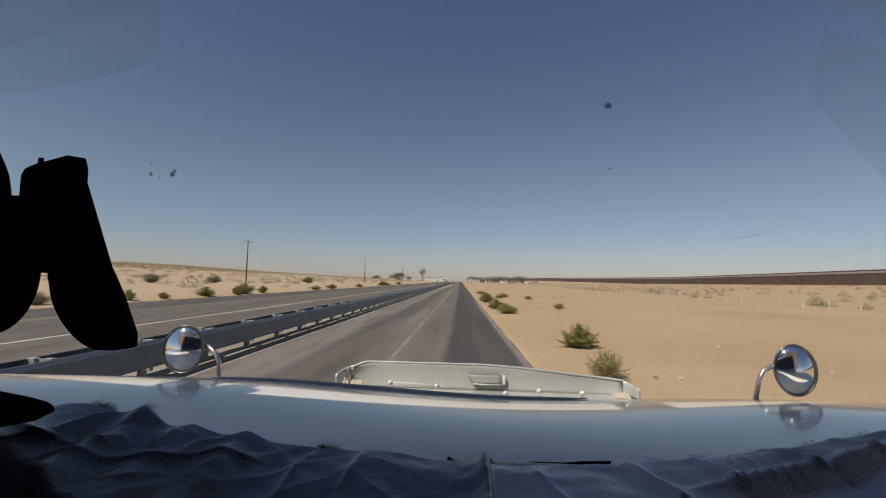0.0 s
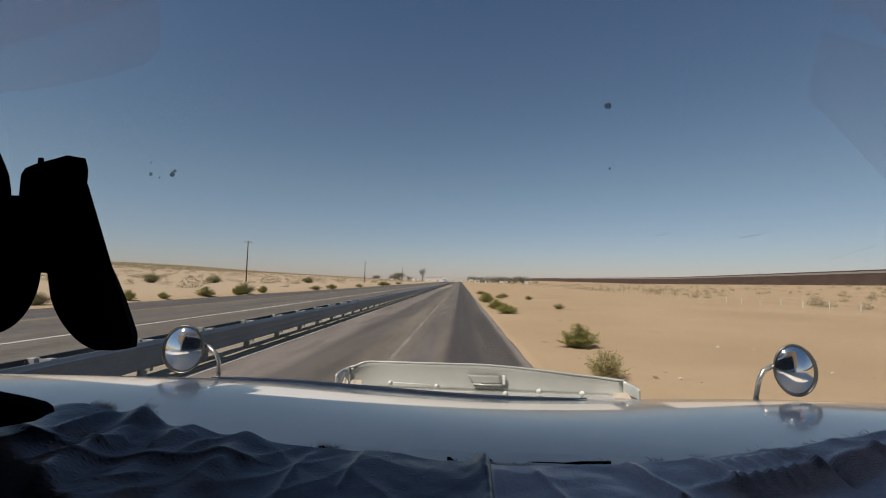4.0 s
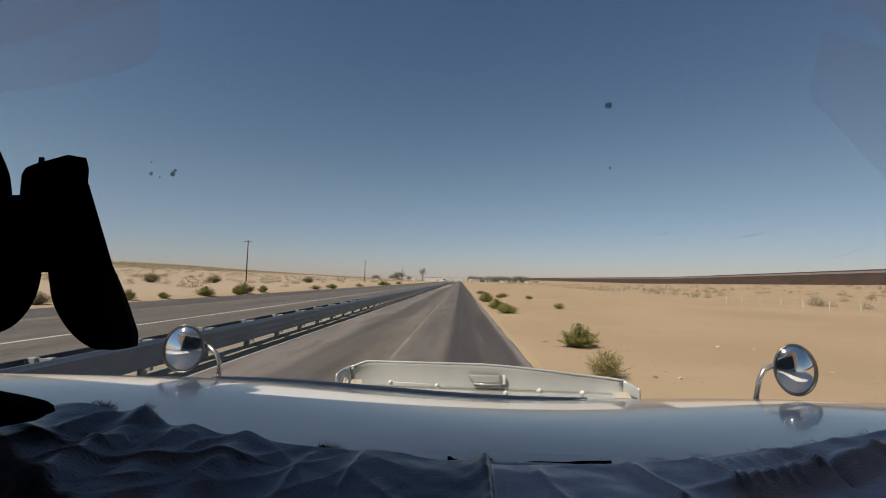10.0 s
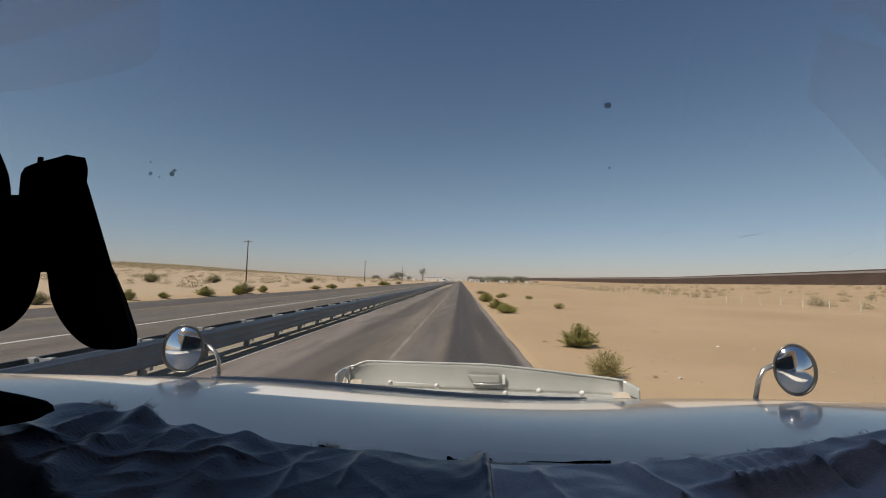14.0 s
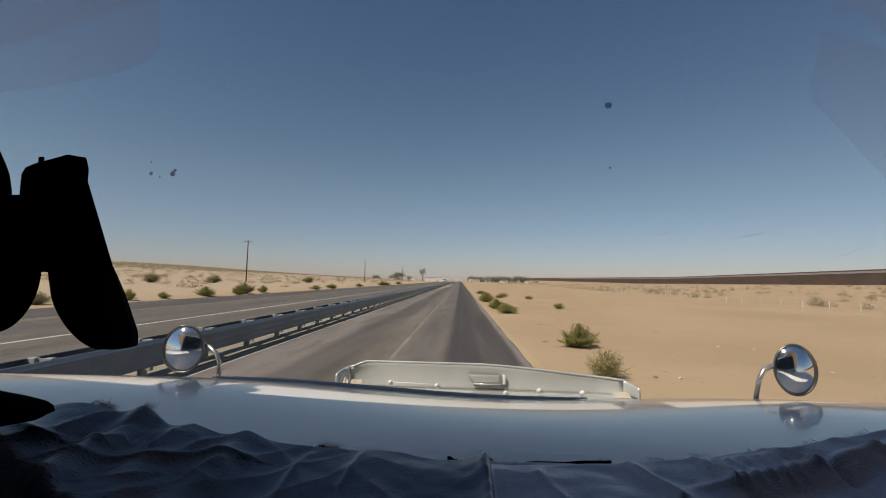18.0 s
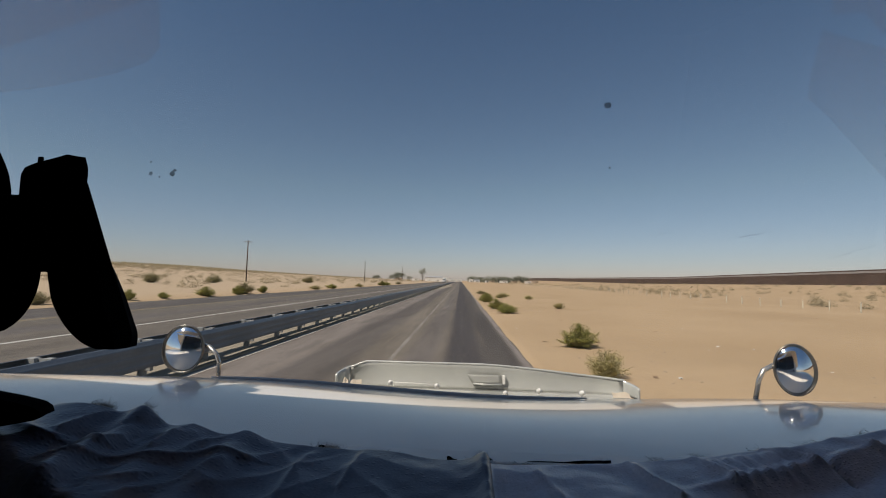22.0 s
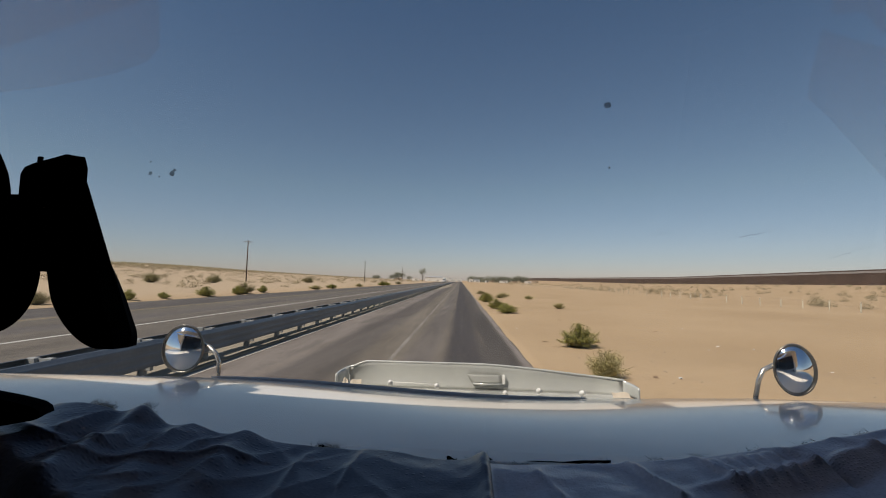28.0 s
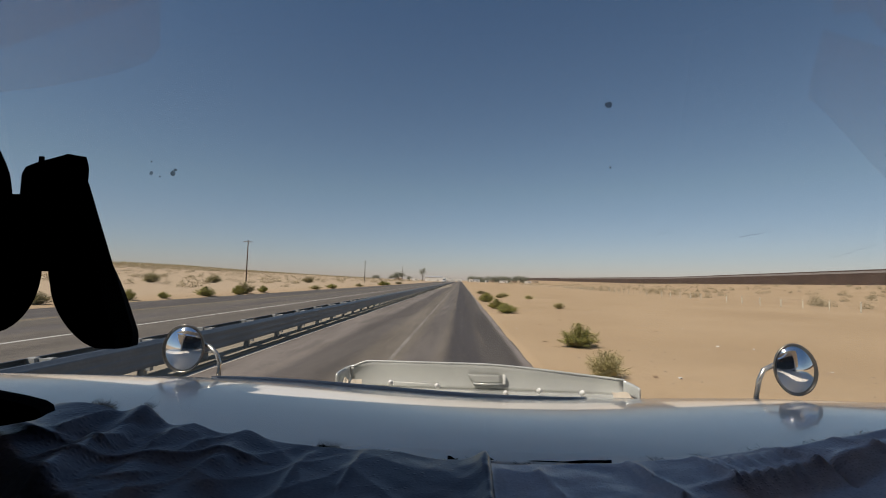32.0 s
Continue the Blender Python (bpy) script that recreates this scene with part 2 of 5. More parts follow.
ROOFING = material("grey_roof_sheet", (0.3, 0.3, 0.3), (0.45, 0.44, 0.42), 0.6, 0.2, grain=2, blotch=0.2, bump=0)
DARK_PANE = material("dark_window_glass", (0.02, 0.022, 0.025), (0.04, 0.042, 0.046), 0.15, spec=0.6, bump=0)
TRUCK_WHITE = material("white_lorry_paint", (0.62, 0.62, 0.61), (0.75, 0.75, 0.74), 0.35, grain=3, blotch=0.5, bump=0)
RUBBER = material("black_rubber", (0.015, 0.015, 0.015), (0.03, 0.03, 0.03), 0.8, grain=20, bump=0.1)
STONE = material("desert_stone", (0.2, 0.15, 0.1), (0.38, 0.3, 0.21), 0.9, grain=20, blotch=4, bump=0.3, space="object")
LITTER = material("white_litter_plastic", (0.6, 0.58, 0.54), (0.8, 0.78, 0.74), 0.6, grain=9, bump=0.1, space="object")
NOSE_BAND = material("nose_band_grey", (0.36, 0.36, 0.37), (0.48, 0.48, 0.49), 0.45, grain=40, blotch=5, bump=0.05, deep=0.002)
CREAM = material("cream_paper", (0.42, 0.35, 0.27), (0.6, 0.52, 0.42), 0.9, grain=30, bump=0.1)
CARD = material("brown_litter_card", (0.2, 0.12, 0.07), (0.3, 0.2, 0.12), 0.9, grain=9, bump=0.1, space="object")
VAN_WHITE = material("white_bonnet_paint", (0.84, 0.75, 0.655), (0.89, 0.8, 0.705), 0.4, grain=60, blotch=3, bump=0.015, deep=0.002, spec=0.2, coat=1.0, coat_rough=0.1)
VAN_INNER = material("dark_cab_lining", (0.02, 0.02, 0.022), (0.035, 0.035, 0.038), 0.9, grain=40, blotch=4, bump=0.1)
VINYL = material("black_vinyl_dash_cover", (0.05, 0.05, 0.074), (0.1, 0.1, 0.135), 0.38, grain=260, blotch=9, bump=0.2, deep=0.002, spec=0.8, coat=0.25)
BLACK = material("matt_black_plastic", (0.004, 0.004, 0.005), (0.008, 0.008, 0.009), 1.0, grain=90, blotch=8, bump=0.05, spec=0.02)
ALLOY = material("satin_aluminium", (0.5, 0.5, 0.465), (0.63, 0.63, 0.585), 0.26, 0.3, grain=50, blotch=4, bump=0.03, deep=0.002, coat=0.6)
GRIP_SHADE = material("grip_shade_grey", (0.24, 0.24, 0.22), (0.34, 0.34, 0.31), 0.6, 0.1, grain=40, blotch=6, bump=0.05, deep=0.002)
RIM_STEEL = material("tarnished_mirror_rim", (0.16, 0.15, 0.13), (0.3, 0.28, 0.25), 0.3, 0.9, grain=60, blotch=8, bump=0.02, deep=0.001)
ARM_STEEL = material("tarnished_chrome_arm", (0.45, 0.42, 0.37), (0.62, 0.58, 0.52), 0.25, 0.8, grain=60, blotch=8, bump=0.02, deep=0.001)
MIRROR = material("mirror_glass", (0.86, 0.87, 0.87), (0.9, 0.9, 0.9), 0.04, 1.0, grain=5, blotch=2, bump=0)


def add_weave(m, across=110, along=190, strong=0.12, worn=0.3):
    """Short dents of the woven backing, on top of the vinyl's own grain."""
    t = m.node_tree
    b = t.nodes["Principled BSDF"]
    old = b.inputs["Normal"].links[0].from_socket
    place, dents, bp = t.nodes.new("ShaderNodeMapping"), t.nodes.new("ShaderNodeTexVoronoi"), t.nodes.new("ShaderNodeBump")
    slub = t.nodes.new("ShaderNodeMapRange")
    place.inputs["Scale"].default_value = (across, along, 12)
    dents.inputs["Scale"].default_value, dents.inputs["Randomness"].default_value = 1.0, 0.55
    slub.interpolation_type = "SMOOTHSTEP"
    slub.inputs["From Min"].default_value, slub.inputs["From Max"].default_value = 0.05, 0.42
    slub.inputs["To Min"].default_value, slub.inputs["To Max"].default_value = 1.0, 0.0
    t.links.new(t.nodes["Geometry"].outputs["Position"], place.inputs["Vector"])
    t.links.new(place.outputs[0], dents.inputs["Vector"])
    bp.inputs["Strength"].default_value, bp.inputs["Distance"].default_value = strong, 0.003
    t.links.new(dents.outputs["Distance"], slub.inputs["Value"])
    t.links.new(slub.outputs[0], bp.inputs["Height"])
    t.links.new(old, bp.inputs["Normal"])
    t.links.new(bp.outputs["Normal"], b.inputs["Normal"])
    tint, amount = t.nodes.new("ShaderNodeMixRGB"), t.nodes.new("ShaderNodeMath")
    tint.blend_type, amount.operation = "MULTIPLY", "MULTIPLY"
    amount.inputs[1].default_value = worn
    tint.inputs["Color2"].default_value = (0.2, 0.2, 0.22, 1)
    t.links.new(slub.outputs[0], amount.inputs[0])
    t.links.new(amount.outputs[0], tint.inputs["Fac"])
    t.links.new(b.inputs["Base Color"].links[0].from_socket, tint.inputs["Color1"])
    t.links.new(tint.outputs[0], b.inputs["Base Color"])


add_weave(VINYL, 110, 190, 0.22, 0.35)
CANVAS = material("woven_grey_blue_cover", (0.40, 0.385, 0.45), (0.59, 0.57, 0.64), 0.42, grain=180, blotch=12, bump=0.3, deep=0.002, spec=0.9, coat=0.35)
add_weave(CANVAS, 220, 300, 0.28, 0.2)
GLASS = glass_material()
REFLECTION_FILM = film_material("pale_reflection_film", (0.76, 0.64, 0.68), 0.15, 1.2)
REFLECTION_THIN = film_material("thin_reflection_film", (0.76, 0.62, 0.7), 0.125, 1.2)
SPLAT = film_material("insect_stain", (0.03, 0.03, 0.03), 0.66, 60)
SMEAR = film_material("dried_smear", (0.1, 0.1, 0.1), 0.22, 50)
SCRATCH = film_material("glass_scratch", (0.8, 0.8, 0.82), 0.12, 40)
FUZZ = material("frayed_grey_thread", (0.28, 0.26, 0.23), (0.4, 0.37, 0.33), 0.95, grain=60, bump=0)


# ---- building helpers ----
def mesh_object(name, verts, faces, mat, parent=None, label="", smooth=False):
    me = bpy.data.meshes.new(name)
    me.from_pydata([tuple(v) for v in verts], [], faces)
    me.materials.append(mat)
    if smooth:
        me.polygons.foreach_set("use_smooth", [True] * len(me.polygons))
    me.update()
    ob = new(name, me)
    if parent is not None:
        ob.parent = parent
    return tagged(ob, label)


def part(name, bm, mat, parent=None, label="", smooth=False):
    """Links a bmesh as one mesh object under a thing or a part."""
    me = bpy.data.meshes.new(name)
    bmesh.ops.recalc_face_normals(bm, faces=bm.faces)
    bm.to_mesh(me)
    bm.free()
    me.materials.append(mat)
    if smooth:
        me.polygons.foreach_set("use_smooth", [True] * len(me.polygons))
    ob = new(name, me)
    if parent is not None:
        ob.parent = parent
    return tagged(ob, label)


def again(ob, name, m, parent=None):
    """One more object on the same mesh."""
    o = new(name, ob.data)
    o.parent = parent
    o.matrix_basis = m
    return o


def empty(name, at=(0, 0, 0), **tags):
    ob = new(name)
    ob.location = at
    return tagged(ob, **tags)


def box(bm, lo, hi, bevel=0.0):
    made = bmesh.ops.create_cube(bm, size=1)["verts"]
    lo, hi = Vector(lo), Vector(hi)
    for v in made:
        v.co = Vector(((v.co.x + 0.5) * (hi.x - lo.x) + lo.x, (v.co.y + 0.5) * (hi.y - lo.y) + lo.y, (v.co.z + 0.5) * (hi.z - lo.z) + lo.z))
    if bevel:
        edges = {e for v in made for e in v.link_edges}
        bmesh.ops.bevel(bm, geom=list(edges), offset=bevel, segments=2, affect="EDGES", profile=0.5)
    return bm


def tube(points, radii, sides=8, bm=None, cap=True):
    bm = bm or bmesh.new()
    rings = []
    pts = [Vector(p) for p in points]
    for i, p in enumerate(pts):
        d = (pts[min(i + 1, len(pts) - 1)] - pts[max(i - 1, 0)]).normalized()
        a = d.orthogonal().normalized() if i == 0 else (rings[-1][1] - d * rings[-1][1].dot(d)).normalized()
        b = d.cross(a)
        r = radii[i] if hasattr(radii, "__len__") else radii
        rings.append(([bm.verts.new(p + r * (math.cos(2 * math.pi * k / sides) * a + math.sin(2 * math.pi * k / sides) * b)) for k in range(sides)], a))
    for (one, _), (two, _) in zip(rings, rings[1:]):
        for k in range(sides):
            bm.faces.new((one[k], one[(k + 1) % sides], two[(k + 1) % sides], two[k]))
    if cap:
        bm.faces.new(rings[0][0][::-1])
        bm.faces.new(rings[-1][0])
    return bm


def sheet(bm, us, vs, f, thick=None):
    """A grid surface f(u, v); thick: an offset vector that makes it a closed slab."""
    def grid(off):
        return [[bm.verts.new(Vector(f(u, v)) + off) for v in vs] for u in us]
    top = grid(Vector((0, 0, 0)))
    n, k = len(us), len(vs)
    for i in range(n - 1):
        for j in range(k - 1):
            bm.faces.new((top[i][j], top[i + 1][j], top[i + 1][j + 1], top[i][j + 1]))
    if thick is not None:
        low = grid(Vector(thick))
        for i in range(n - 1):
            for j in range(k - 1):
                bm.faces.new((low[i][j], low[i][j + 1], low[i + 1][j + 1], low[i + 1][j]))
        rim = [(i, 0) for i in range(n)] + [(n - 1, j) for j in range(1, k)] + [(i, k - 1) for i in range(n - 2, -1, -1)] + [(0, j) for j in range(k - 2, 0, -1)]
        for (a, b), (c, d) in zip(rim, rim[1:] + rim[:1]):
            bm.faces.new((top[a][b], low[a][b], low[c][d], top[c][d]))
    return bm


def steps(lo, hi, n):
    return [lo + (hi - lo) * i / (n - 1) for i in range(n)]


def smooth01(a, b, x):
    t = min(1.0, max(0.0, (x - a) / (b - a)))
    return t * t * (3 - 2 * t)


# ---- the land ----
ROAD_RIGHT, ROAD_LEFT = 1.66, -5.3
FAR_RIGHT, FAR_LEFT = -7.6, -21.9
END = 900.0


def edge_wander(y):
    return 0.10 * noise.noise(Vector((y * 0.35, 3.1, 0))) + 0.05 * noise.noise(Vector((y * 1.7, 9.1, 0)))


def land(x, y):
    """The height of the sand."""
    lump = 0.10 * noise.noise(Vector((x * 0.12, y * 0.12, 0))) + 0.035 * noise.noise(Vector((x * 0.6, y * 0.5, 4)))
    if x > ROAD_RIGHT - 0.5:
        w = smooth01(1.42 + edge_wander(y), 1.9 + edge_wander(y), x)
        base = -0.05 + 0.075 * w
        z = base + lump * smooth01(2.2, 7, x)
        side = smooth01(70, 190, x)
        rise = 3.6 - 0.0047 * max(0.0, min(y, 500) - 200) + 0.0048 * max(0.0, min(y, 1450) - 500)
        return z + side * rise
    if x > FAR_RIGHT:
        if x > ROAD_LEFT:
            return -0.05 + 0.07 * smooth01(-5.0, -5.36, x + 0.5 * edge_wander(y))
        return -0.05 + 0.07 * smooth01(FAR_RIGHT + 0.1, FAR_RIGHT - 0.05 + 0.4, x)
    if x > FAR_LEFT - 0.4:
        return -0.05
    w = smooth01(FAR_LEFT - 0.3, FAR_LEFT - 1.0 + 2 * edge_wander(y), x) if x < FAR_LEFT else 0.0
    rise = max(0.0, (-x - 42) / 288)
    ridge = 12.2 * min(1.0, 500 / max(y, 1.0)) if y > 0 else 12.2
    hill = ridge * (min(rise, 1.0) ** 1.35) * (1 + 0.04 * noise.noise(Vector((x * 0.01, y * 0.01, 7))))
    return -0.05 + 0.09 * w + lump * smooth01(-23, -30, x) + hill + (0.4 * noise.noise(Vector((x * 0.03, y * 0.03, 2))) * smooth01(-40, -90, x))


def build_ground():
    xs = [-4500, -2500, -1500, -900, -600, -430, -360] + steps(-330, -60, 46) + steps(-56, -24, 22) + [-23.4, -23.0, -22.7, -22.4, -22.1, -21.8]
    xs += [-15, -8.2, -7.6, -7.4, -7.2, -6.8, -6.2, -5.7, -5.45, -5.35, -5.25, -5.15, -5.05, -4.9, -2, 0.6, 1.2] + steps(1.36, 2.2, 13) + steps(2.5, 12, 24) + steps(13, 60, 34) + steps(66, 260, 20)
    xs += [300, 360, 450, 600, 900, 1500, 2500, 4500]
    ys = [-1500, -700, -350, -180, -90, -50, -30, -18, -10, -5, -2, 0] + steps(1, 40, 118) + steps(41, 120, 60) + steps(124, 400, 40) + steps(420, 1200, 28) + [1400, 1700, 2100, 2700, 3500, 4600]
    verts = [(x, y, land(x, y)) for y in ys for x in xs]
    n = len(xs)
    faces = [(j * n + i, j * n + i + 1, (j + 1) * n + i + 1, (j + 1) * n + i) for j in range(len(ys) - 1) for i in range(n - 1)]
    tagged(mesh_object("ground", verts, faces, SAND, smooth=True), "pale tan desert sand with pebbles and low drifts", "ground", kind="structure")


build_ground()


def build_road(name, left, right, mat, label, ragged):
    ys = steps(-260, 0, 60) + steps(0.4, 60, 150) + steps(62, 200, 60) + steps(210, END, 40)
    verts, faces = [], []
    for y in ys:
        r = right + (0.5 * edge_wander(y) + 0.03 * noise.noise(Vector((y * 5, 0, 0))) if ragged else 0)
        l = left + (0.4 * edge_wander(y + 50) if ragged else 0)
        verts += [(l, y, -0.07), (l, y, -0.004), (l + 0.05, y, 0.0), (r - 0.06, y, 0.0), (r, y, -0.012), (r + 0.01, y, -0.07)]
    for j in range(len(ys) - 1):
        for i in range(5):
            faces.append((j * 6 + i, j * 6 + i + 1, (j + 1) * 6 + i + 1, (j + 1) * 6 + i))
    return tagged(mesh_object(name, verts, faces, mat), label, "road", kind="structure")


build_road("road_near", ROAD_LEFT, ROAD_RIGHT, ASPHALT_OLD, "worn grey asphalt carriageway with dark tyre tracks", True)
build_road("road_far", FAR_LEFT, FAR_RIGHT, ASPHALT_NEW, "smooth grey asphalt opposite carriageway", True)


def build_line(name, x, width, mat, label, y0=-250, y1=700, dash=None):
    verts, faces = [], []
    y = y0
    while y < y1:
        ln = dash[0] if dash else 10
        b = len(verts)
        wob = lambda q: 0.015 * noise.noise(Vector((q * 0.3, x, 0)))
        verts += [(x - width / 2 + wob(y), y, 0.004), (x + width / 2 + wob(y), y, 0.004), (x + width / 2 + wob(y + ln), y + ln, 0.004), (x - width / 2 + wob(y + ln), y + ln, 0.004)]
        faces.append((b, b + 1, b + 2, b + 3))
        y += dash[1] if dash else ln
    tagged(mesh_object(name, verts, faces, mat), label, "road marking", kind="structure")


build_line("road_marking_lane", -1.63, 0.12, LINE_WORN, "worn off-white lane stripe on the asphalt")
build_line("road_marking_edge", -5.1, 0.12, LINE_EDGE, "worn pale edge line beside the guard rail")
build_line("road_marking_white", -11.95, 0.16, LINE_WHITE, "white edge line on the opposite carriageway")
build_line("road_marking_yellow", -16.95, 0.14, LINE_YELLOW, "faded yellow line on the opposite carriageway")


def build_median():
    def f(u, v):
        return (-7.62 + v * 2.3 + (0.4 * edge_wander(u + 50) if v > 0.9 else 0), u, 0.034 + 0.02 * noise.noise(Vector((v * 3, u * 0.8, 2))))
    bm = sheet(bmesh.new(), steps(-90, 60, 200) + steps(62, 500, 90), steps(0, 1, 7), f)
    tagged(part("median", bm, GRAVEL, smooth=True), "pale sandy grit strip under the guard rail", "median strip", kind="structure")


build_median()


def build_drift():
    """Blown sand that lies across the inner lane far ahead."""
    def f(u, v):
        y = 80 + 160 * u
        wide = 2.6 * math.sin(math.pi * min(1, u * 1.15 + 0.02)) * (1 + 0.3 * noise.noise(Vector((u * 9, 0, 0))))
        return (-5.35 + v * max(0.05, wide), y, 0.006 + 0.05 * math.sin(math.pi * v) * math.sin(math.pi * u))
    bm = sheet(bmesh.new(), steps(0, 1, 40), steps(0, 1, 6), f)
    tagged(part("sand_drift", bm, GRAVEL, smooth=True), "low sand drift lying along the guard rail", "sand drift", kind="structure")


build_drift()


# ---- guard rail ----
RAIL_X, RAIL_TOP, SPAN = -5.66, 0.72, 1.905


def beam_mesh(sign, length):
    """A W-shaped rail; sign: the side that it faces."""
    # three ribs, half a metre deep
    prof = [(-0.02, -0.006), (-0.01, 0.0), (0.012, -0.004), (0.052, -0.05)]
    for k in range(3):
        z = -0.02 - 0.15 * k
        prof += [(0.066, z - 0.04), (0.072, z - 0.055), (0.072, z - 0.095), (0.069, z - 0.115), (0.065, z - 0.135)]
    prof += [(0.012, -0.462), (0.0, -0.47)]
    bm = bmesh.new()
    rows = [[bm.verts.new((sign * d, y, z)) for d, z in prof] for y in (0, length)]
    back = [[bm.verts.new((sign * (d - 0.006), y, z)) for d, z in prof] for y in (0, length)]
    for a, b in ((rows[0], rows[1]), (back[1], back[0])):
        for i in range(len(prof) - 1):
            bm.faces.new((a[i], b[i], b[i + 1], a[i + 1]))
    for a, b in ((0, 1),):
        bm.faces.new((rows[a][0], back[a][0], back[b][0], rows[b][0]))
        bm.faces.new((rows[a][-1], rows[b][-1], back[b][-1], back[a][-1]))
    return bm


def build_guardrail():
    rail = empty("guardrail", (RAIL_X, 0, 0), label="galvanised steel double guard rail between the carriageways", category="guard rail")
    bm = bmesh.new()
    box(bm, (-0.055, -0.005, -0.1), (0.055, 0.005, 0.72))
    box(bm, (-0.06, -0.045, -0.1), (-0.05, 0.045, 0.72))
    box(bm, (0.05, -0.045, -0.1), (0.06, 0.045, 0.72))
    post = part("post", bm, POST_STEEL, rail)
    bm = box(bmesh.new(), (-0.06, -0.05, 0.18), (0.06, 0.04, 0.735), 0.006)
    block = part("spacer_block", bm, POST_STEEL, rail)
    bolt = part("bolt", tube([(0, 0, 0), (0.012, 0, 0), (0.02, 0, 0)], [0.02, 0.02, 0.012], 8), BOLT, rail)
    front = part("rail_beam", beam_mesh(1, SPAN * 2 + 0.12), ZINC, rail)
    behind = part("rail_beam", beam_mesh(-1, SPAN * 2 + 0.12), ZINC, rail)
    rng = random.Random(4)
    start = 0.05
    n = 110
    far_post = bmesh.new()
    for i in range(-40, 230):
        y = start + SPAN * i
        lean = pose(0, y, rng.uniform(-0.012, 0.012), rng.uniform(-0.7, 0.7), rng.uniform(-0.8, 0.8), rng.uniform(-2, 2))
        if i < n:
            again(post, "post", lean, rail)
            again(block, "spacer_block", pose(0.12, y, 0) @ pose(0, 0, 0, 0, 0, rng.uniform(-2, 2)), rail)
            again(block, "spacer_block", pose(-0.12, y, 0), rail)
            if i < 45:
                again(bolt, "bolt", pose(0.185, y, RAIL_TOP - 0.155), rail)
        else:
            box(far_post, (-0.06, y - 0.05, -0.1), (0.06, y + 0.05, 0.72))
            box(far_post, (-0.18, y - 0.05, 0.24), (0.18, y + 0.05, 0.76))
        if i % 2 == 0:
            dz, tilt = rng.uniform(-0.012, 0.012), rng.uniform(-0.1, 0.1)
            again(front, "rail_beam", pose(0.182, y, RAIL_TOP + dz, tilt, rng.uniform(-1, 1), 0), rail)
            again(behind, "rail_beam", pose(-0.182, y, RAIL_TOP + dz + 0.01, tilt, 0, 0), rail)
    tagged(part("far_posts", far_post, POST_STEEL, rail), kind="stuff")
    for o in (post, block, bolt, front, behind):
        bpy.data.objects.remove(o)


build_guardrail()


# ---- utility poles ----
def build_pole(x, y, height):
    base = land(x, y)
    p = empty("utility_pole", (x, y, base), label="tall brown timber utility pole with one crossarm", category="utility pole", group="poles along the highway")
    part("shaft", tube([(0, 0, -0.4), (0, 0, height * 0.5), (0.02, 0, height)], [0.2, 0.17, 0.12], 10), TIMBER, p, smooth=True)
    arm_z = height - 0.5
    part("crossarm", box(bmesh.new(), (-1.35, -0.07, arm_z), (1.35, 0.07, arm_z + 0.16), 0.01), TIMBER, p)
    for dx in (-1.2, -0.45, 0.45, 1.2):
        part("insulator", tube([(dx, 0, arm_z + 0.16), (dx, 0, arm_z + 0.24), (dx, 0, arm_z + 0.34)], [0.03, 0.07, 0.04], 8), CONCRETE, p)
    for s in (-1, 1):
        part("brace", tube([(s * 0.8, 0.08, arm_z), (0, 0.13, arm_z - 0.7)], 0.025, 5), POST_STEEL, p)


for px, py, ph in ((-62.0, 123.5, 11.9), (-53.5, 241.0, 11.4), (-50.0, 372.0, 13.0)):
    build_pole(px, py, ph)


# ---- border wall ----
def build_border_wall():
    wall = empty("border_wall", label="long rust-brown steel bollard border wall across the desert", category="border wall")
    line = [(150, -200), (213, 225), (241, 518), (250, 1440), (262, 2400)]
    high = 8.6
    span = 4.0

    def bollards(length, count):
        bm = bmesh.new()
        for k in range(count):
            x = (k + 0.5) * length / count
            box(bm, (x - 0.085, -0.085, -1.5), (x + 0.085, 0.085, high))
        return bm

    near = part("wall_panel", bollards(span, 16), RUST, wall)
    plate = part("top_plate", box(bmesh.new(), (0.02, 0.02, high - 1.8), (span - 0.02, 0.12, high - 0.7)), RUST_PLATE, wall, "lighter steel anti-climb plate")
    far_bm = bmesh.new()
    for (x0, y0), (x1, y1) in zip(line, line[1:]):
        length = math.hypot(x1 - x0, y1 - y0)
        turn = math.degrees(math.atan2(y1 - y0, x1 - x0))
        for i in range(math.ceil(length / span)):
            f = i * span / length
            x, y = x0 + (x1 - x0) * f, y0 + (y1 - y0) * f
            g = land(x, y)
            if 150 < y < 1100:
                m = pose(x, y, g, 0, 0, turn)
                again(near, "wall_panel", m, wall)
                again(plate, "top_plate", m, wall)
            else:
                m = pose(x, y, g, 0, 0, turn)
                tmp = bmesh.new()
                box(tmp, (0, -0.085, -1.5), (span, 0.085, high))
                tmp.transform(m)
                me = bpy.data.meshes.new("tmp")
                tmp.to_mesh(me)
                tmp.free()
                far_bm.from_mesh(me)
                bpy.data.meshes.remove(me)
    tagged(part("far_stretch", far_bm, RUST, wall), kind="stuff")
    part("mast", tube([(224, 335, land(224, 335)), (224, 335, land(224, 335) + 10.4)], 0.12, 6), RUST, wall)
    bpy.data.objects.remove(near)
    bpy.data.objects.remove(plate)


build_border_wall()


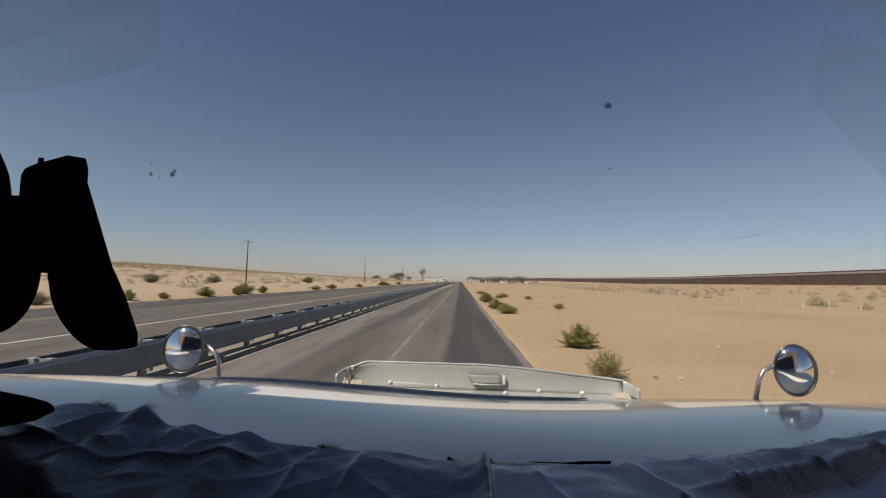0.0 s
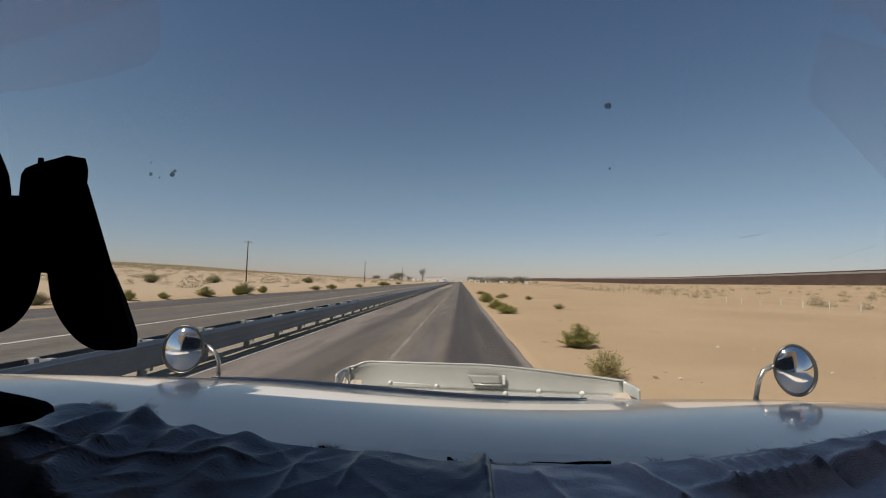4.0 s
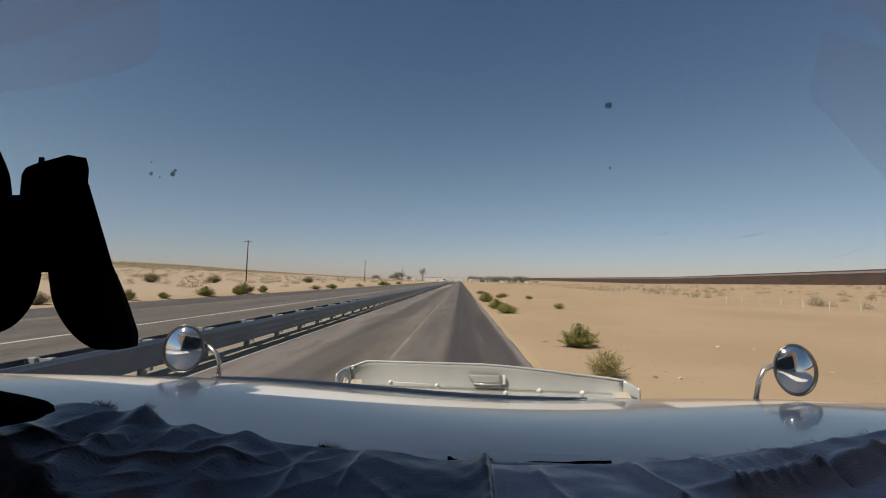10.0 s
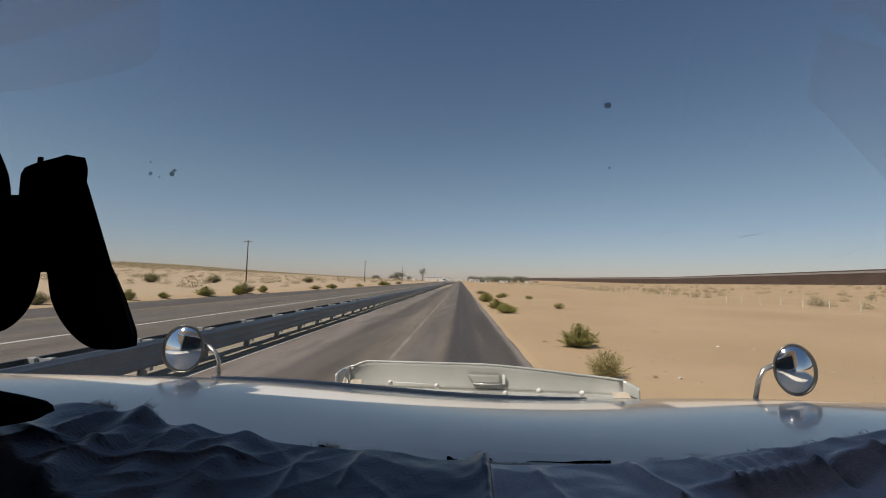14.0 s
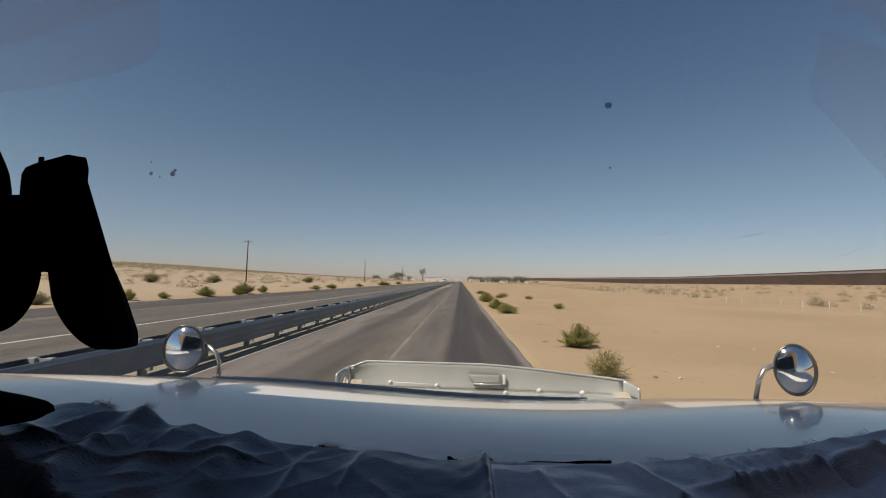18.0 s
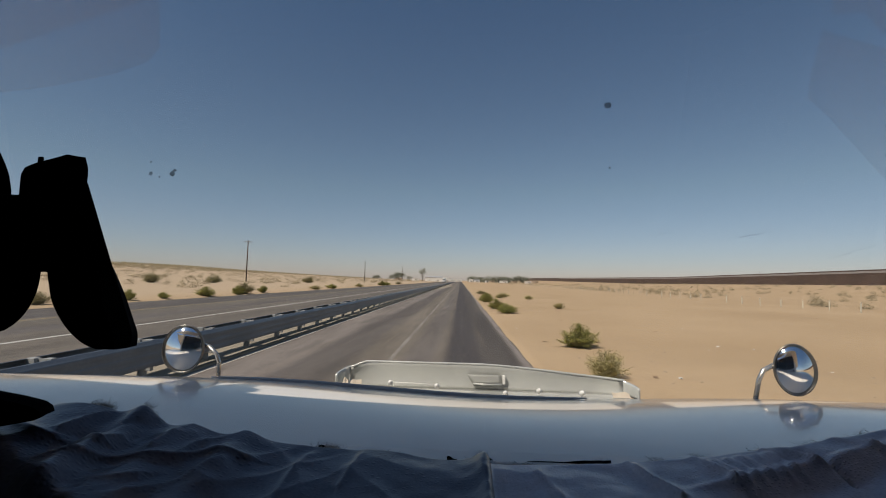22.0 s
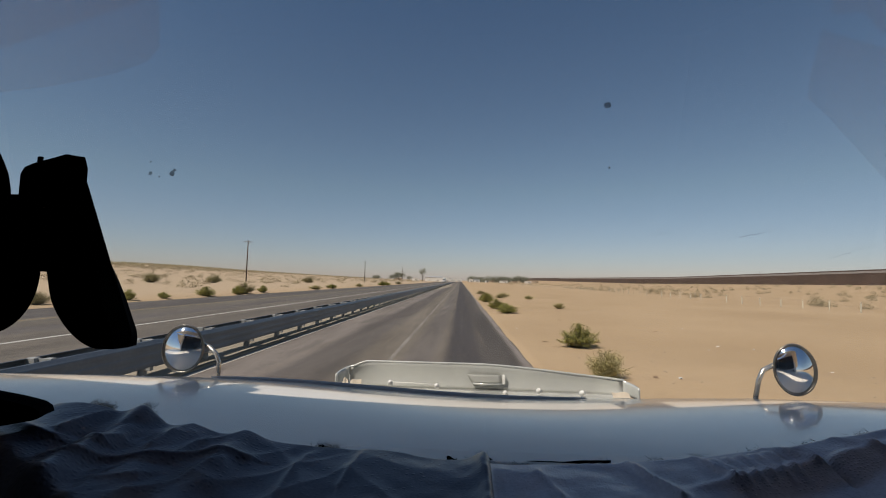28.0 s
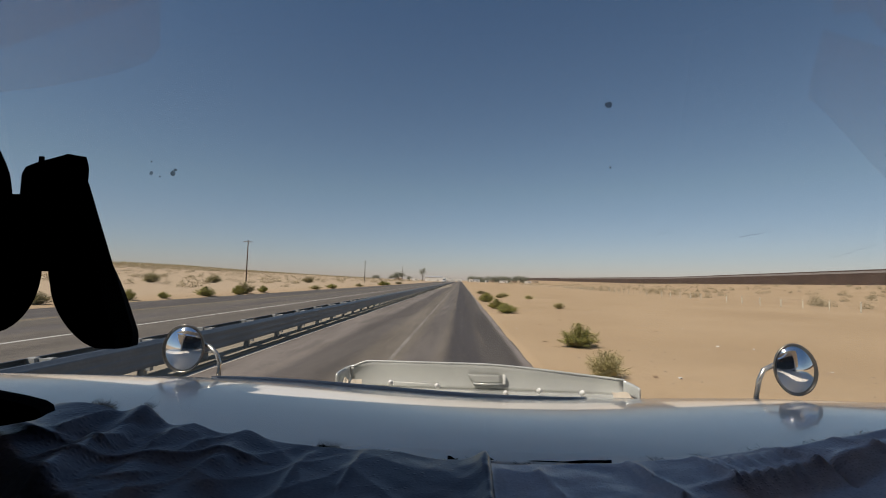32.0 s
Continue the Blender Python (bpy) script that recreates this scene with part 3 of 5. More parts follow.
# ---- post fence ----
def build_fence():
    fence = empty("post_fence", (31, 0, 0), label="row of short pale concrete posts with thin wire", category="fence")
    bm = box(bmesh.new(), (-0.038, -0.038, -0.3), (0.038, 0.038, 0.86), 0.01)
    one = part("post", bm, CONCRETE, fence)
    rng = random.Random(8)
    y, tops = 27.0, []
    while y < 230:
        dx = 0.5 * noise.noise(Vector((y * 0.05, 5, 0)))
        m = pose(dx, y, land(31 + dx, y) - rng.uniform(0, 0.12), rng.uniform(-3, 3), rng.uniform(-3, 3), rng.uniform(0, 90))
        if rng.random() > 0.06:
            again(one, "post", m, fence)
        tops.append((dx, y, land(31 + dx, y)))
        y += 2.75 + rng.uniform(-0.15, 0.15)
    for hz in (0.45, 0.8):
        part("wire", tube([(a, b, c + hz) for a, b, c in tops], 0.004, 4), WIRE, fence)
    bpy.data.objects.remove(one)


build_fence()


# ---- bushes ----
def bush_meshes(seed, stems, per, spread, leaf, droop=0.25, bare=0.2):
    """Stem tubes and leaf quads for a bush of unit width and height."""
    rng = random.Random(seed)
    sv, sf, lv, lf = [], [], [], []
    for s in range(stems):
        az = rng.uniform(0, 2 * math.pi)
        out = spread * rng.uniform(0.02, 1.0) ** 0.8
        top = rng.uniform(0.35, 1.08) * (1 - 0.35 * (out / spread) ** 2)
        bend = rng.uniform(-0.5, 0.5)
        root = Vector((rng.uniform(-0.06, 0.06), rng.uniform(-0.06, 0.06), -0.05))
        pts = []
        for k in range(5):
            f = k / 4
            a = az + bend * f
            r = out * f ** 0.9
            pts.append(root + Vector((math.cos(a) * r, math.sin(a) * r, top * (f - droop * f * f * (out / spread) * 0.6))))
        b0 = len(sv)
        for k, p in enumerate(pts):
            rad = 0.011 * (1 - 0.8 * k / 4)
            for q in range(3):
                sv.append(p + Vector((rad * math.cos(q * 2.1), rad * math.sin(q * 2.1), 0)))
        for k in range(4):
            for q in range(3):
                sf.append((b0 + k * 3 + q, b0 + k * 3 + (q + 1) % 3, b0 + (k + 1) * 3 + (q + 1) % 3, b0 + (k + 1) * 3 + q))
        for _ in range(per):
            f = bare + (1 - bare) * rng.random() ** 0.7
            i = min(3, int(f * 4))
            p = pts[i].lerp(pts[i + 1], f * 4 - i)
            p = p + Vector((rng.gauss(0, 0.03), rng.gauss(0, 0.03), rng.gauss(0, 0.03)))
            p.z = max(p.z, 0.01)
            d = Vector((rng.gauss(0, 1), rng.gauss(0, 1), rng.gauss(0.4, 0.8))).normalized()
            w = d.cross(Vector((rng.gauss(-0.5, 0.5), rng.gauss(-0.55, 0.5), rng.gauss(0.9, 0.5)))).normalized()
            ln = leaf * rng.uniform(0.6, 1.5)
            b1 = len(lv)
            lv += [p, p + d * ln * 0.5 + w * ln * 0.2, p + d * ln, p + d * ln * 0.5 - w * ln * 0.2]
            lf.append((b1, b1 + 1, b1 + 2, b1 + 3))
    return sv, sf, lv, lf


BUSHES = {}


def bush_kind(kind, variant):
    """Meshes are made once for each kind and variant."""
    if (kind, variant) not in BUSHES:
        if kind == "green":
            data, mats = bush_meshes(10 + variant, 120, 150, 0.52, 0.036), (TWIG, LEAF)
        elif kind == "dusty":
            data, mats = bush_meshes(30 + variant, 130, 60, 0.52, 0.038, bare=0.3), (TWIG, LEAF_DULL)
        else:
            data, mats = bush_meshes(50 + variant, 120, 34, 0.5, 0.045, droop=0.1, bare=0.25), (DRY, STRAW)
        sv, sf, lv, lf = data
        stems, leaves = bpy.data.meshes.new("stems"), bpy.data.meshes.new("foliage")
        stems.from_pydata([tuple(v) for v in sv], [], sf)
        leaves.from_pydata([tuple(v) for v in lv], [], lf)
        stems.materials.append(mats[0])
        leaves.materials.append(mats[1])
        BUSHES[kind, variant] = (stems, leaves)
    return BUSHES[kind, variant]


BUSH_TAGS = {"green": ("creosote_bush", "olive-green desert bush with many thin stems on the sand"),
             "dusty": ("desert_bush", "dusty grey-green desert bush on the sand"),
             "dry": ("dry_shrub", "dry straw-coloured shrub with bare twigs on the sand")}


def build_bush(kind, x, y, wide, high, variant=0, sink=0.0):
    stems, leaves = bush_kind(kind, variant)
    name, label = BUSH_TAGS[kind]
    b = empty(name, (x, y, max(land(x, y), -0.02) - sink), label=label, category="bush", group="roadside bushes")
    b.rotation_euler = (0, 0, (x * 3.7 + y * 1.3) % 6.28)
    b.scale = (wide, wide, high)
    for n, me in (("stems", stems), ("foliage", leaves)):
        o = new(n, me)
        o.parent = b


for row in (("green", 3.5, 13.0, 1.15, 0.72, 0), ("dry", 2.9, 8.85, 0.95, 0.62, 2), ("green", 2.75, 26.0, 1.3, 0.62, 2), ("green", 2.5, 30.0, 1.25, 0.7, 0),
            ("green", 2.35, 39.0, 1.4, 0.9, 1), ("dry", 6.9, 30.8, 1.0, 0.45, 0), ("dry", 5.3, 54.0, 1.8, 0.6, 1), ("dry", 7.3, 47.0, 1.2, 0.5, 0), ("dry", 4.4, 49.0, 1.4, 0.5, 1),
            ("dry", 3.1, 52.0, 1.4, 0.6, 0), ("dusty", 2.9, 62.0, 1.5, 0.6, 1),
            ("dusty", -22.9, 45.5, 2.2, 1.5, 0), ("green", -22.6, 43.6, 1.4, 1.0, 1), ("green", -22.9, 49.7, 1.3, 0.9, 2), ("green", -22.9, 38.4, 1.9, 0.9, 0), ("green", -22.9, 32.8, 1.0, 0.55, 2),
            ("green", -23.2, 29.6, 1.1, 0.85, 1), ("dusty", -58, 79.5, 3.6, 2.2, 1), ("dusty", -55, 95, 3.6, 2.1, 0), ("dusty", -50, 141, 4.6, 2.3, 1), ("dry", -22.9, 68, 2.4, 0.7, 0),
            ("green", -22.9, 76.6, 2.4, 0.85, 1), ("dry", -23.0, 98, 2.4, 0.8, 1), ("green", -22.7, 126, 3.0, 1.2, 0), ("green", -22.9, 133, 3.0, 1.1, 2), ("dusty", -23.5, 165, 3.0, 1.1, 1),
            ("dusty", -23.8, 23.6, 1.5, 0.9, 0),
            # growth along the stretch that lies behind the van
            ("green", 3.2, -24, 1.3, 0.8, 2), ("green", 2.9, -33, 1.2, 0.75, 0), ("green", 4.2, -47, 1.7, 1.0, 1), ("green", 5.6, -52, 1.8, 1.1, 0), ("green", 3.0, -66, 1.1, 0.7, 2),
            ("dry", 6.8, -71, 1.0, 0.5, 0), ("dusty", 9.5, -76, 1.6, 0.9, 1), ("green", 3.4, -97, 1.3, 0.8, 1), ("green", 2.8, -104, 1.2, 0.8, 0), ("green", 13.0, -112, 2.4, 1.2, 2),
            ("dusty", -24.0, -20, 2.0, 1.2, 0), ("green", -23.5, -44, 1.8, 1.0, 1), ("dusty", -26.0, -78, 2.4, 1.4, 0), ("green", -24.5, -110, 2.2, 1.2, 2)):
    build_bush(*row)


def build_scrub(name, label, spots, leaf_mat, seed, blades, short, long):
    """Far low scrub, as loose clumps of leaf blades."""
    rng = random.Random(seed)
    verts, faces = [], []
    for x, y, w, h in spots:
        g = land(x, y)
        for _ in range(blades):
            a, r = rng.uniform(0, 6.28), rng.random() ** 0.6
            p = Vector((x + math.cos(a) * r * w * 0.5, y + math.sin(a) * r * w * 0.5, g + h * rng.random() ** 1.3 * (1 - 0.6 * r * r)))
            d = Vector((rng.gauss(0, 0.8), rng.gauss(0, 0.8), rng.uniform(-0.1, 0.7))).normalized()
            wd = d.cross(Vector((rng.gauss(-0.5, 0.4), rng.gauss(-0.55, 0.4), 1.0))).normalized()
            ln = h * rng.uniform(short, long)
            b = len(verts)
            verts += [p, p + d * ln * 0.5 + wd * ln * 0.3, p + d * ln, p + d * ln * 0.5 - wd * ln * 0.3]
            faces.append((b, b + 1, b + 2, b + 3))
    tagged(mesh_object(name, verts, faces, leaf_mat), label, "scrub", kind="stuff")


srng = random.Random(21)
spots = []
for _ in range(2200):
    y = 62 + 700 * srng.random() ** 1.2
    x = -30 - 330 * srng.random()
    if x > -42 and srng.random() < 0.7:
        continue
    s = srng.uniform(0.7, 2.3)
    spots.append((x, y, s * 1.2, s * 0.62))
for _ in range(3000):
    y = 150 + 900 * srng.random()
    s = srng.uniform(1.2, 2.8)
    spots.append((-190 - 170 * srng.random(), y, s * 1.7, s * 0.7))
build_scrub("far_scrub", "scattered dusty scrub over the desert plain", spots, SCRUB, 22, 110, 0.14, 0.3)
spots = []
for _ in range(450):
    y = 45 + 360 * srng.random()
    x = 33 + 130 * srng.random()
    s = srng.uniform(0.5, 1.5)
    spots.append((x, y, s * 1.2, s * 0.75))
for _ in range(25):
    spots.append((34 + srng.uniform(0, 9), srng.uniform(34, 150), 1.1, 0.75))
ridge = []
for _ in range(2600):
    s = srng.uniform(1.0, 2.6)
    ridge.append((-262 - 100 * srng.random() ** 0.8, 130 + 900 * srng.random(), s * 1.9, s * 0.75))
build_scrub("ridge_scrub", "dull olive scrub along the crest of the far rise", ridge, LEAF_DULL, 24, 40, 0.16, 0.3)
build_scrub("wall_scrub", "dry scrub on the sand before the border wall", spots, SCRUB, 23, 260, 0.08, 0.2)


# ---- the village far ahead ----
def build_house(x, y, w, d, h, mat, label, pitched=False):
    g = land(x, y)
    t = empty("house", (x, y, g), label=label, category="house", group="village houses")
    part("wall", box(bmesh.new(), (-w / 2, -d / 2, -0.5), (w / 2, d / 2, h), 0.03), mat, t)
    bm = bmesh.new()
    if pitched:
        v = [bm.verts.new(c) for c in ((-w / 2 - 0.4, -d / 2 - 0.4, h), (w / 2 + 0.4, -d / 2 - 0.4, h), (w / 2 + 0.4, d / 2 + 0.4, h), (-w / 2 - 0.4, d / 2 + 0.4, h), (-w / 2 - 0.4, 0, h + d * 0.16), (w / 2 + 0.4, 0, h + d * 0.16))]
        for f in ((0, 1, 5, 4), (2, 3, 4, 5), (0, 4, 3), (1, 2, 5), (0, 3, 2, 1)):
            bm.faces.new([v[i] for i in f])
    else:
        box(bm, (-w / 2 - 0.25, -d / 2 - 0.25, h), (w / 2 + 0.25, d / 2 + 0.25, h + 0.3), 0.03)
    part("roof", bm, ROOFING if pitched else mat, t)
    n = max(1, int(w / 9))
    for i in range(n):
        cx = -w / 2 + (i + 0.5) * w / n
        win = part("window", box(bmesh.new(), (cx - 0.7, -d / 2 - 0.06, 1.0), (cx + 0.7, -d / 2 + 0.02, 2.2)), ROOFING, t)
        part("pane", box(bmesh.new(), (cx - 0.6, -d / 2 - 0.09, 1.1), (cx + 0.6, -d / 2 - 0.05, 2.1)), DARK_PANE, win)
    part("door", box(bmesh.new(), (w * 0.22 - 0.5, -d / 2 - 0.05, 0), (w * 0.22 + 0.5, -d / 2 + 0.02, 2.05)), TIMBER, t)


WHITE_HOUSE, TAN_HOUSE = "small white plastered flat-roofed village house", "tan plastered flat-roofed village house"
for hx, hy, hw, hd, hh, hm, hp in ((-34, 560, 22, 12, 5.6, PLASTER, True), (-13, 640, 9, 8, 4.8, PLASTER, False), (-20, 610, 7, 7, 6.2, PLASTER, False), (-62, 600, 9, 8, 3.6, PLASTER, False), (-74, 520, 8, 7, 2.9, WARM_PLASTER, False),
                                   (-4, 760, 12, 8, 5, PLASTER, False), (14, 590, 6, 6, 5.0, PLASTER, False), (20, 540, 7, 7, 2.8, PLASTER, True), (40, 560, 6, 7, 2.8, WARM_PLASTER, False),
                                   (52, 530, 9, 8, 3.0, PLASTER, False), (66, 545, 6, 8, 2.6, WARM_PLASTER, False), (80, 520, 7, 7, 3.0, PLASTER, False), (33, 550, 4, 5, 2.6, PLASTER, False),
                                   (-48, 690, 12, 9, 4.6, WARM_PLASTER, False), (95, 560, 8, 7, 3.2, WARM_PLASTER, False)):
    build_house(hx, hy, hw, hd, hh * (0.82 if hx > 10 else 0.9), hm, WHITE_HOUSE if hm is PLASTER else TAN_HOUSE, hp)


def build_tree(x, y, high, wide, seed, clear=0.3):
    rng = random.Random(seed)
    g = land(x, y)
    t = empty("tree", (x, y, g), label="hazy grey-green village tree with an uneven crown", category="tree", group="village trees")
    bm = tube([(0, 0, -0.3), (0.1, 0, high * 0.3), (0, 0.1, high * 0.6)], [high * 0.035, high * 0.028, high * 0.015], 7)
    verts, faces = [], []
    for i in range(9):
        a = rng.uniform(0, 6.28)
        r = wide * 0.5 * rng.uniform(0.35, 0.95)
        tip = Vector((math.cos(a) * r, math.sin(a) * r, high * rng.uniform(clear + 0.2, 0.97)))
        tube([(0, 0, high * rng.uniform(0.2, 0.5)), tip * 0.6, tip], [high * 0.012, high * 0.009, high * 0.004], 5, bm)
        for _ in range(70):
            p = tip + Vector((rng.gauss(0, 1), rng.gauss(0, 1), rng.gauss(0, 0.8))) * wide * 0.13
            p.z = max(p.z, high * clear)
            d = Vector((rng.gauss(0, 1), rng.gauss(0, 1), rng.gauss(0, 1))).normalized()
            w = d.orthogonal().normalized()
            ln = wide * rng.uniform(0.05, 0.1)
            b = len(verts)
            verts += [p, p + d * ln * 0.5 + w * ln * 0.35, p + d * ln, p + d * ln * 0.5 - w * ln * 0.35]
            faces.append((b, b + 1, b + 2, b + 3))
    part("trunk", bm, BARK, t)
    mesh_object("crown", verts, faces, CROWN, t)


trng = random.Random(77)
for tx, ty, th, tw in ((-72, 500, 8.0, 13, ), (-78, 510, 6.5, 9), (-47, 540, 15.5, 9), (-66, 560, 5, 7), (-85, 530, 4, 6), (-92, 470, 4, 8)):
    build_tree(tx, ty, th, tw, int(1000 + tx), 0.35 if th < 10 else 0.45)
for i in range(26):
    tx = 14 + i * 3.3 + trng.uniform(-2, 2)
    build_tree(tx, trng.uniform(570, 640), trng.uniform(5.5, 8.5) * (1 - 0.25 * (i % 4 == 3)), trng.uniform(8, 13), 300 + i, 0.06)
build_tree(74, 545, 9.5, 3.2, 402, 0.1)


def build_lorry(x, y):
    t = empty("lorry", (x, y, 0), label="white box lorry far off on the opposite carriageway", category="lorry")
    part("cab", box(bmesh.new(), (-1.2, -1.0, 0.8), (1.2, 1.1, 3.2), 0.15), TRUCK_WHITE, t)
    part("windscreen", box(bmesh.new(), (-1.05, -1.04, 1.9), (1.05, -0.98, 2.8), 0.01), DARK_PANE, t)
    part("cargo_box", box(bmesh.new(), (-1.28, 1.3, 1.0), (1.28, 13.5, 3.95), 0.05), TRUCK_WHITE, t)
    part("chassis", box(bmesh.new(), (-0.5, -0.9, 0.6), (0.5, 13.2, 1.0)), RUBBER, t)
    part("bumper", box(bmesh.new(), (-1.2, -1.15, 0.4), (1.2, -0.95, 0.85), 0.04), POST_STEEL, t)
    for wy in (0.0, 9.8, 11.2):
        for s in (-1, 1):
            part("wheel", tube([(s * 1.2, wy, 0.5), (s * 0.85, wy, 0.5)], 0.5, 16), RUBBER, t)


build_lorry(-14.3, 372)


# ---- stones and litter on the sand ----
def build_bits():
    rng = random.Random(12)
    bm = bmesh.new()
    bmesh.ops.create_icosphere(bm, subdivisions=1, radius=0.5)
    for v in bm.verts:
        v.co *= 1 + 0.35 * noise.noise(v.co * 2.3)
        v.co.z *= 0.6
    pebble = part("stone", bm, STONE)
    bm = sheet(bmesh.new(), steps(-0.5, 0.5, 6), steps(-0.4, 0.4, 5), lambda u, v: (u + 0.08 * math.sin(9 * v), v, 0.2 + 0.16 * math.sin(7 * u + 3 * v) + 0.12 * math.cos(8 * v)), (0, 0, -0.02))
    scrap = part("litter_scrap", bm, LITTER)
    bm = sheet(bmesh.new(), steps(-0.5, 0.5, 4), steps(-0.4, 0.4, 4), lambda u, v: (u, v, 0.1 + 0.25 * abs(u) * (1 if v > 0 else 0.4)), (0, 0, -0.03))
    card = part("litter_card", bm, CARD)
    for src, name, label, cat, n, lo, hi in ((pebble, "stone", "small brown stone on the sand", "stone", 300, 0.03, 0.13), (scrap, "litter_scrap", "crumpled white plastic litter on the sand", "litter", 70, 0.03, 0.09), (card, "litter_card", "brown cardboard scrap on the sand", "litter", 34, 0.06, 0.2)):
        for _ in range(n):
            y = 5.5 + 52 * rng.random() ** 1.4
            x = 2.2 + rng.random() ** 1.4 * min(26, 3 + y * 1.1)
            s = rng.uniform(lo, hi)
            o = again(src, name, pose(x, y, land(x, y) - (0.1 * s if src is pebble else 0.0), rng.uniform(-12, 12), rng.uniform(-12, 12), rng.uniform(0, 360)) @ Matrix.Diagonal((s, s * rng.uniform(0.6, 1), s * rng.uniform(0.6, 1), 1)))
            tagged(o, label, cat, "bits on the sand")
        bpy.data.objects.remove(src)


build_bits()


def build_tyre(x, y):
    """A worn tyre lying flat on the verge."""
    bm = bmesh.new()
    prof = [(0.19, 0.02), (0.24, 0.0), (0.31, 0.01), (0.335, 0.05), (0.335, 0.15), (0.31, 0.19), (0.24, 0.2), (0.19, 0.18), (0.2, 0.1)]
    cols = [[bm.verts.new((r * math.cos(a), r * math.sin(a), z)) for r, z in prof] for a in [2 * math.pi * i / 28 for i in range(28)]]
    for i in range(28):
        a, b = cols[i], cols[(i + 1) % 28]
        for k in range(len(prof)):
            bm.faces.new((a[k], b[k], b[(k + 1) % len(prof)], a[(k + 1) % len(prof)]))
    o = part("discarded_tyre", bm, RUBBER, smooth=True)
    o.location = (x, y, land(x, y) - 0.01)
    tagged(o, "worn black tyre lying flat on the sandy verge", "tyre")


build_tyre(2.9, -92)

# ---- the vehicle that carries the camera ----
# numbers laid out to fit the camera's view, then scaled about the eye
EYE = Vector((0, 0, EYE_H))
EYE_SCALE = Matrix.Translation(EYE) @ Matrix.Scale(0.72, 4) @ Matrix.Translation(-EYE)
VAN = empty("van", label="white flat-fronted van with convex wing mirrors standing on the asphalt lane", category="van")


def vpart(name, bm, mat, parent=VAN, label="", smooth=False):
    bm.transform(EYE_SCALE)
    return part(name, bm, mat, parent, label, smooth)


def bonnet_z(x, y):
    # crown fitted to the camera's view: lower mid-way, higher towards both wings
    crown = 0.043 * smooth01(0.2, -0.95, x) + 0.028 * smooth01(0.2, 1.25, x) - 0.008 * smooth01(-1.2, -2.0, x) - 0.010
    return 1.548 - 0.1315 * (y - 0.9) ** 2 + crown * smooth01(0.95, 1.6, y)


def roof_edge(x):
    """How far forward the unseen roof reaches, bowed to place the bonnet's sunlit strip."""
    return 0.665 + 0.11 * (x + 0.85) ** 2


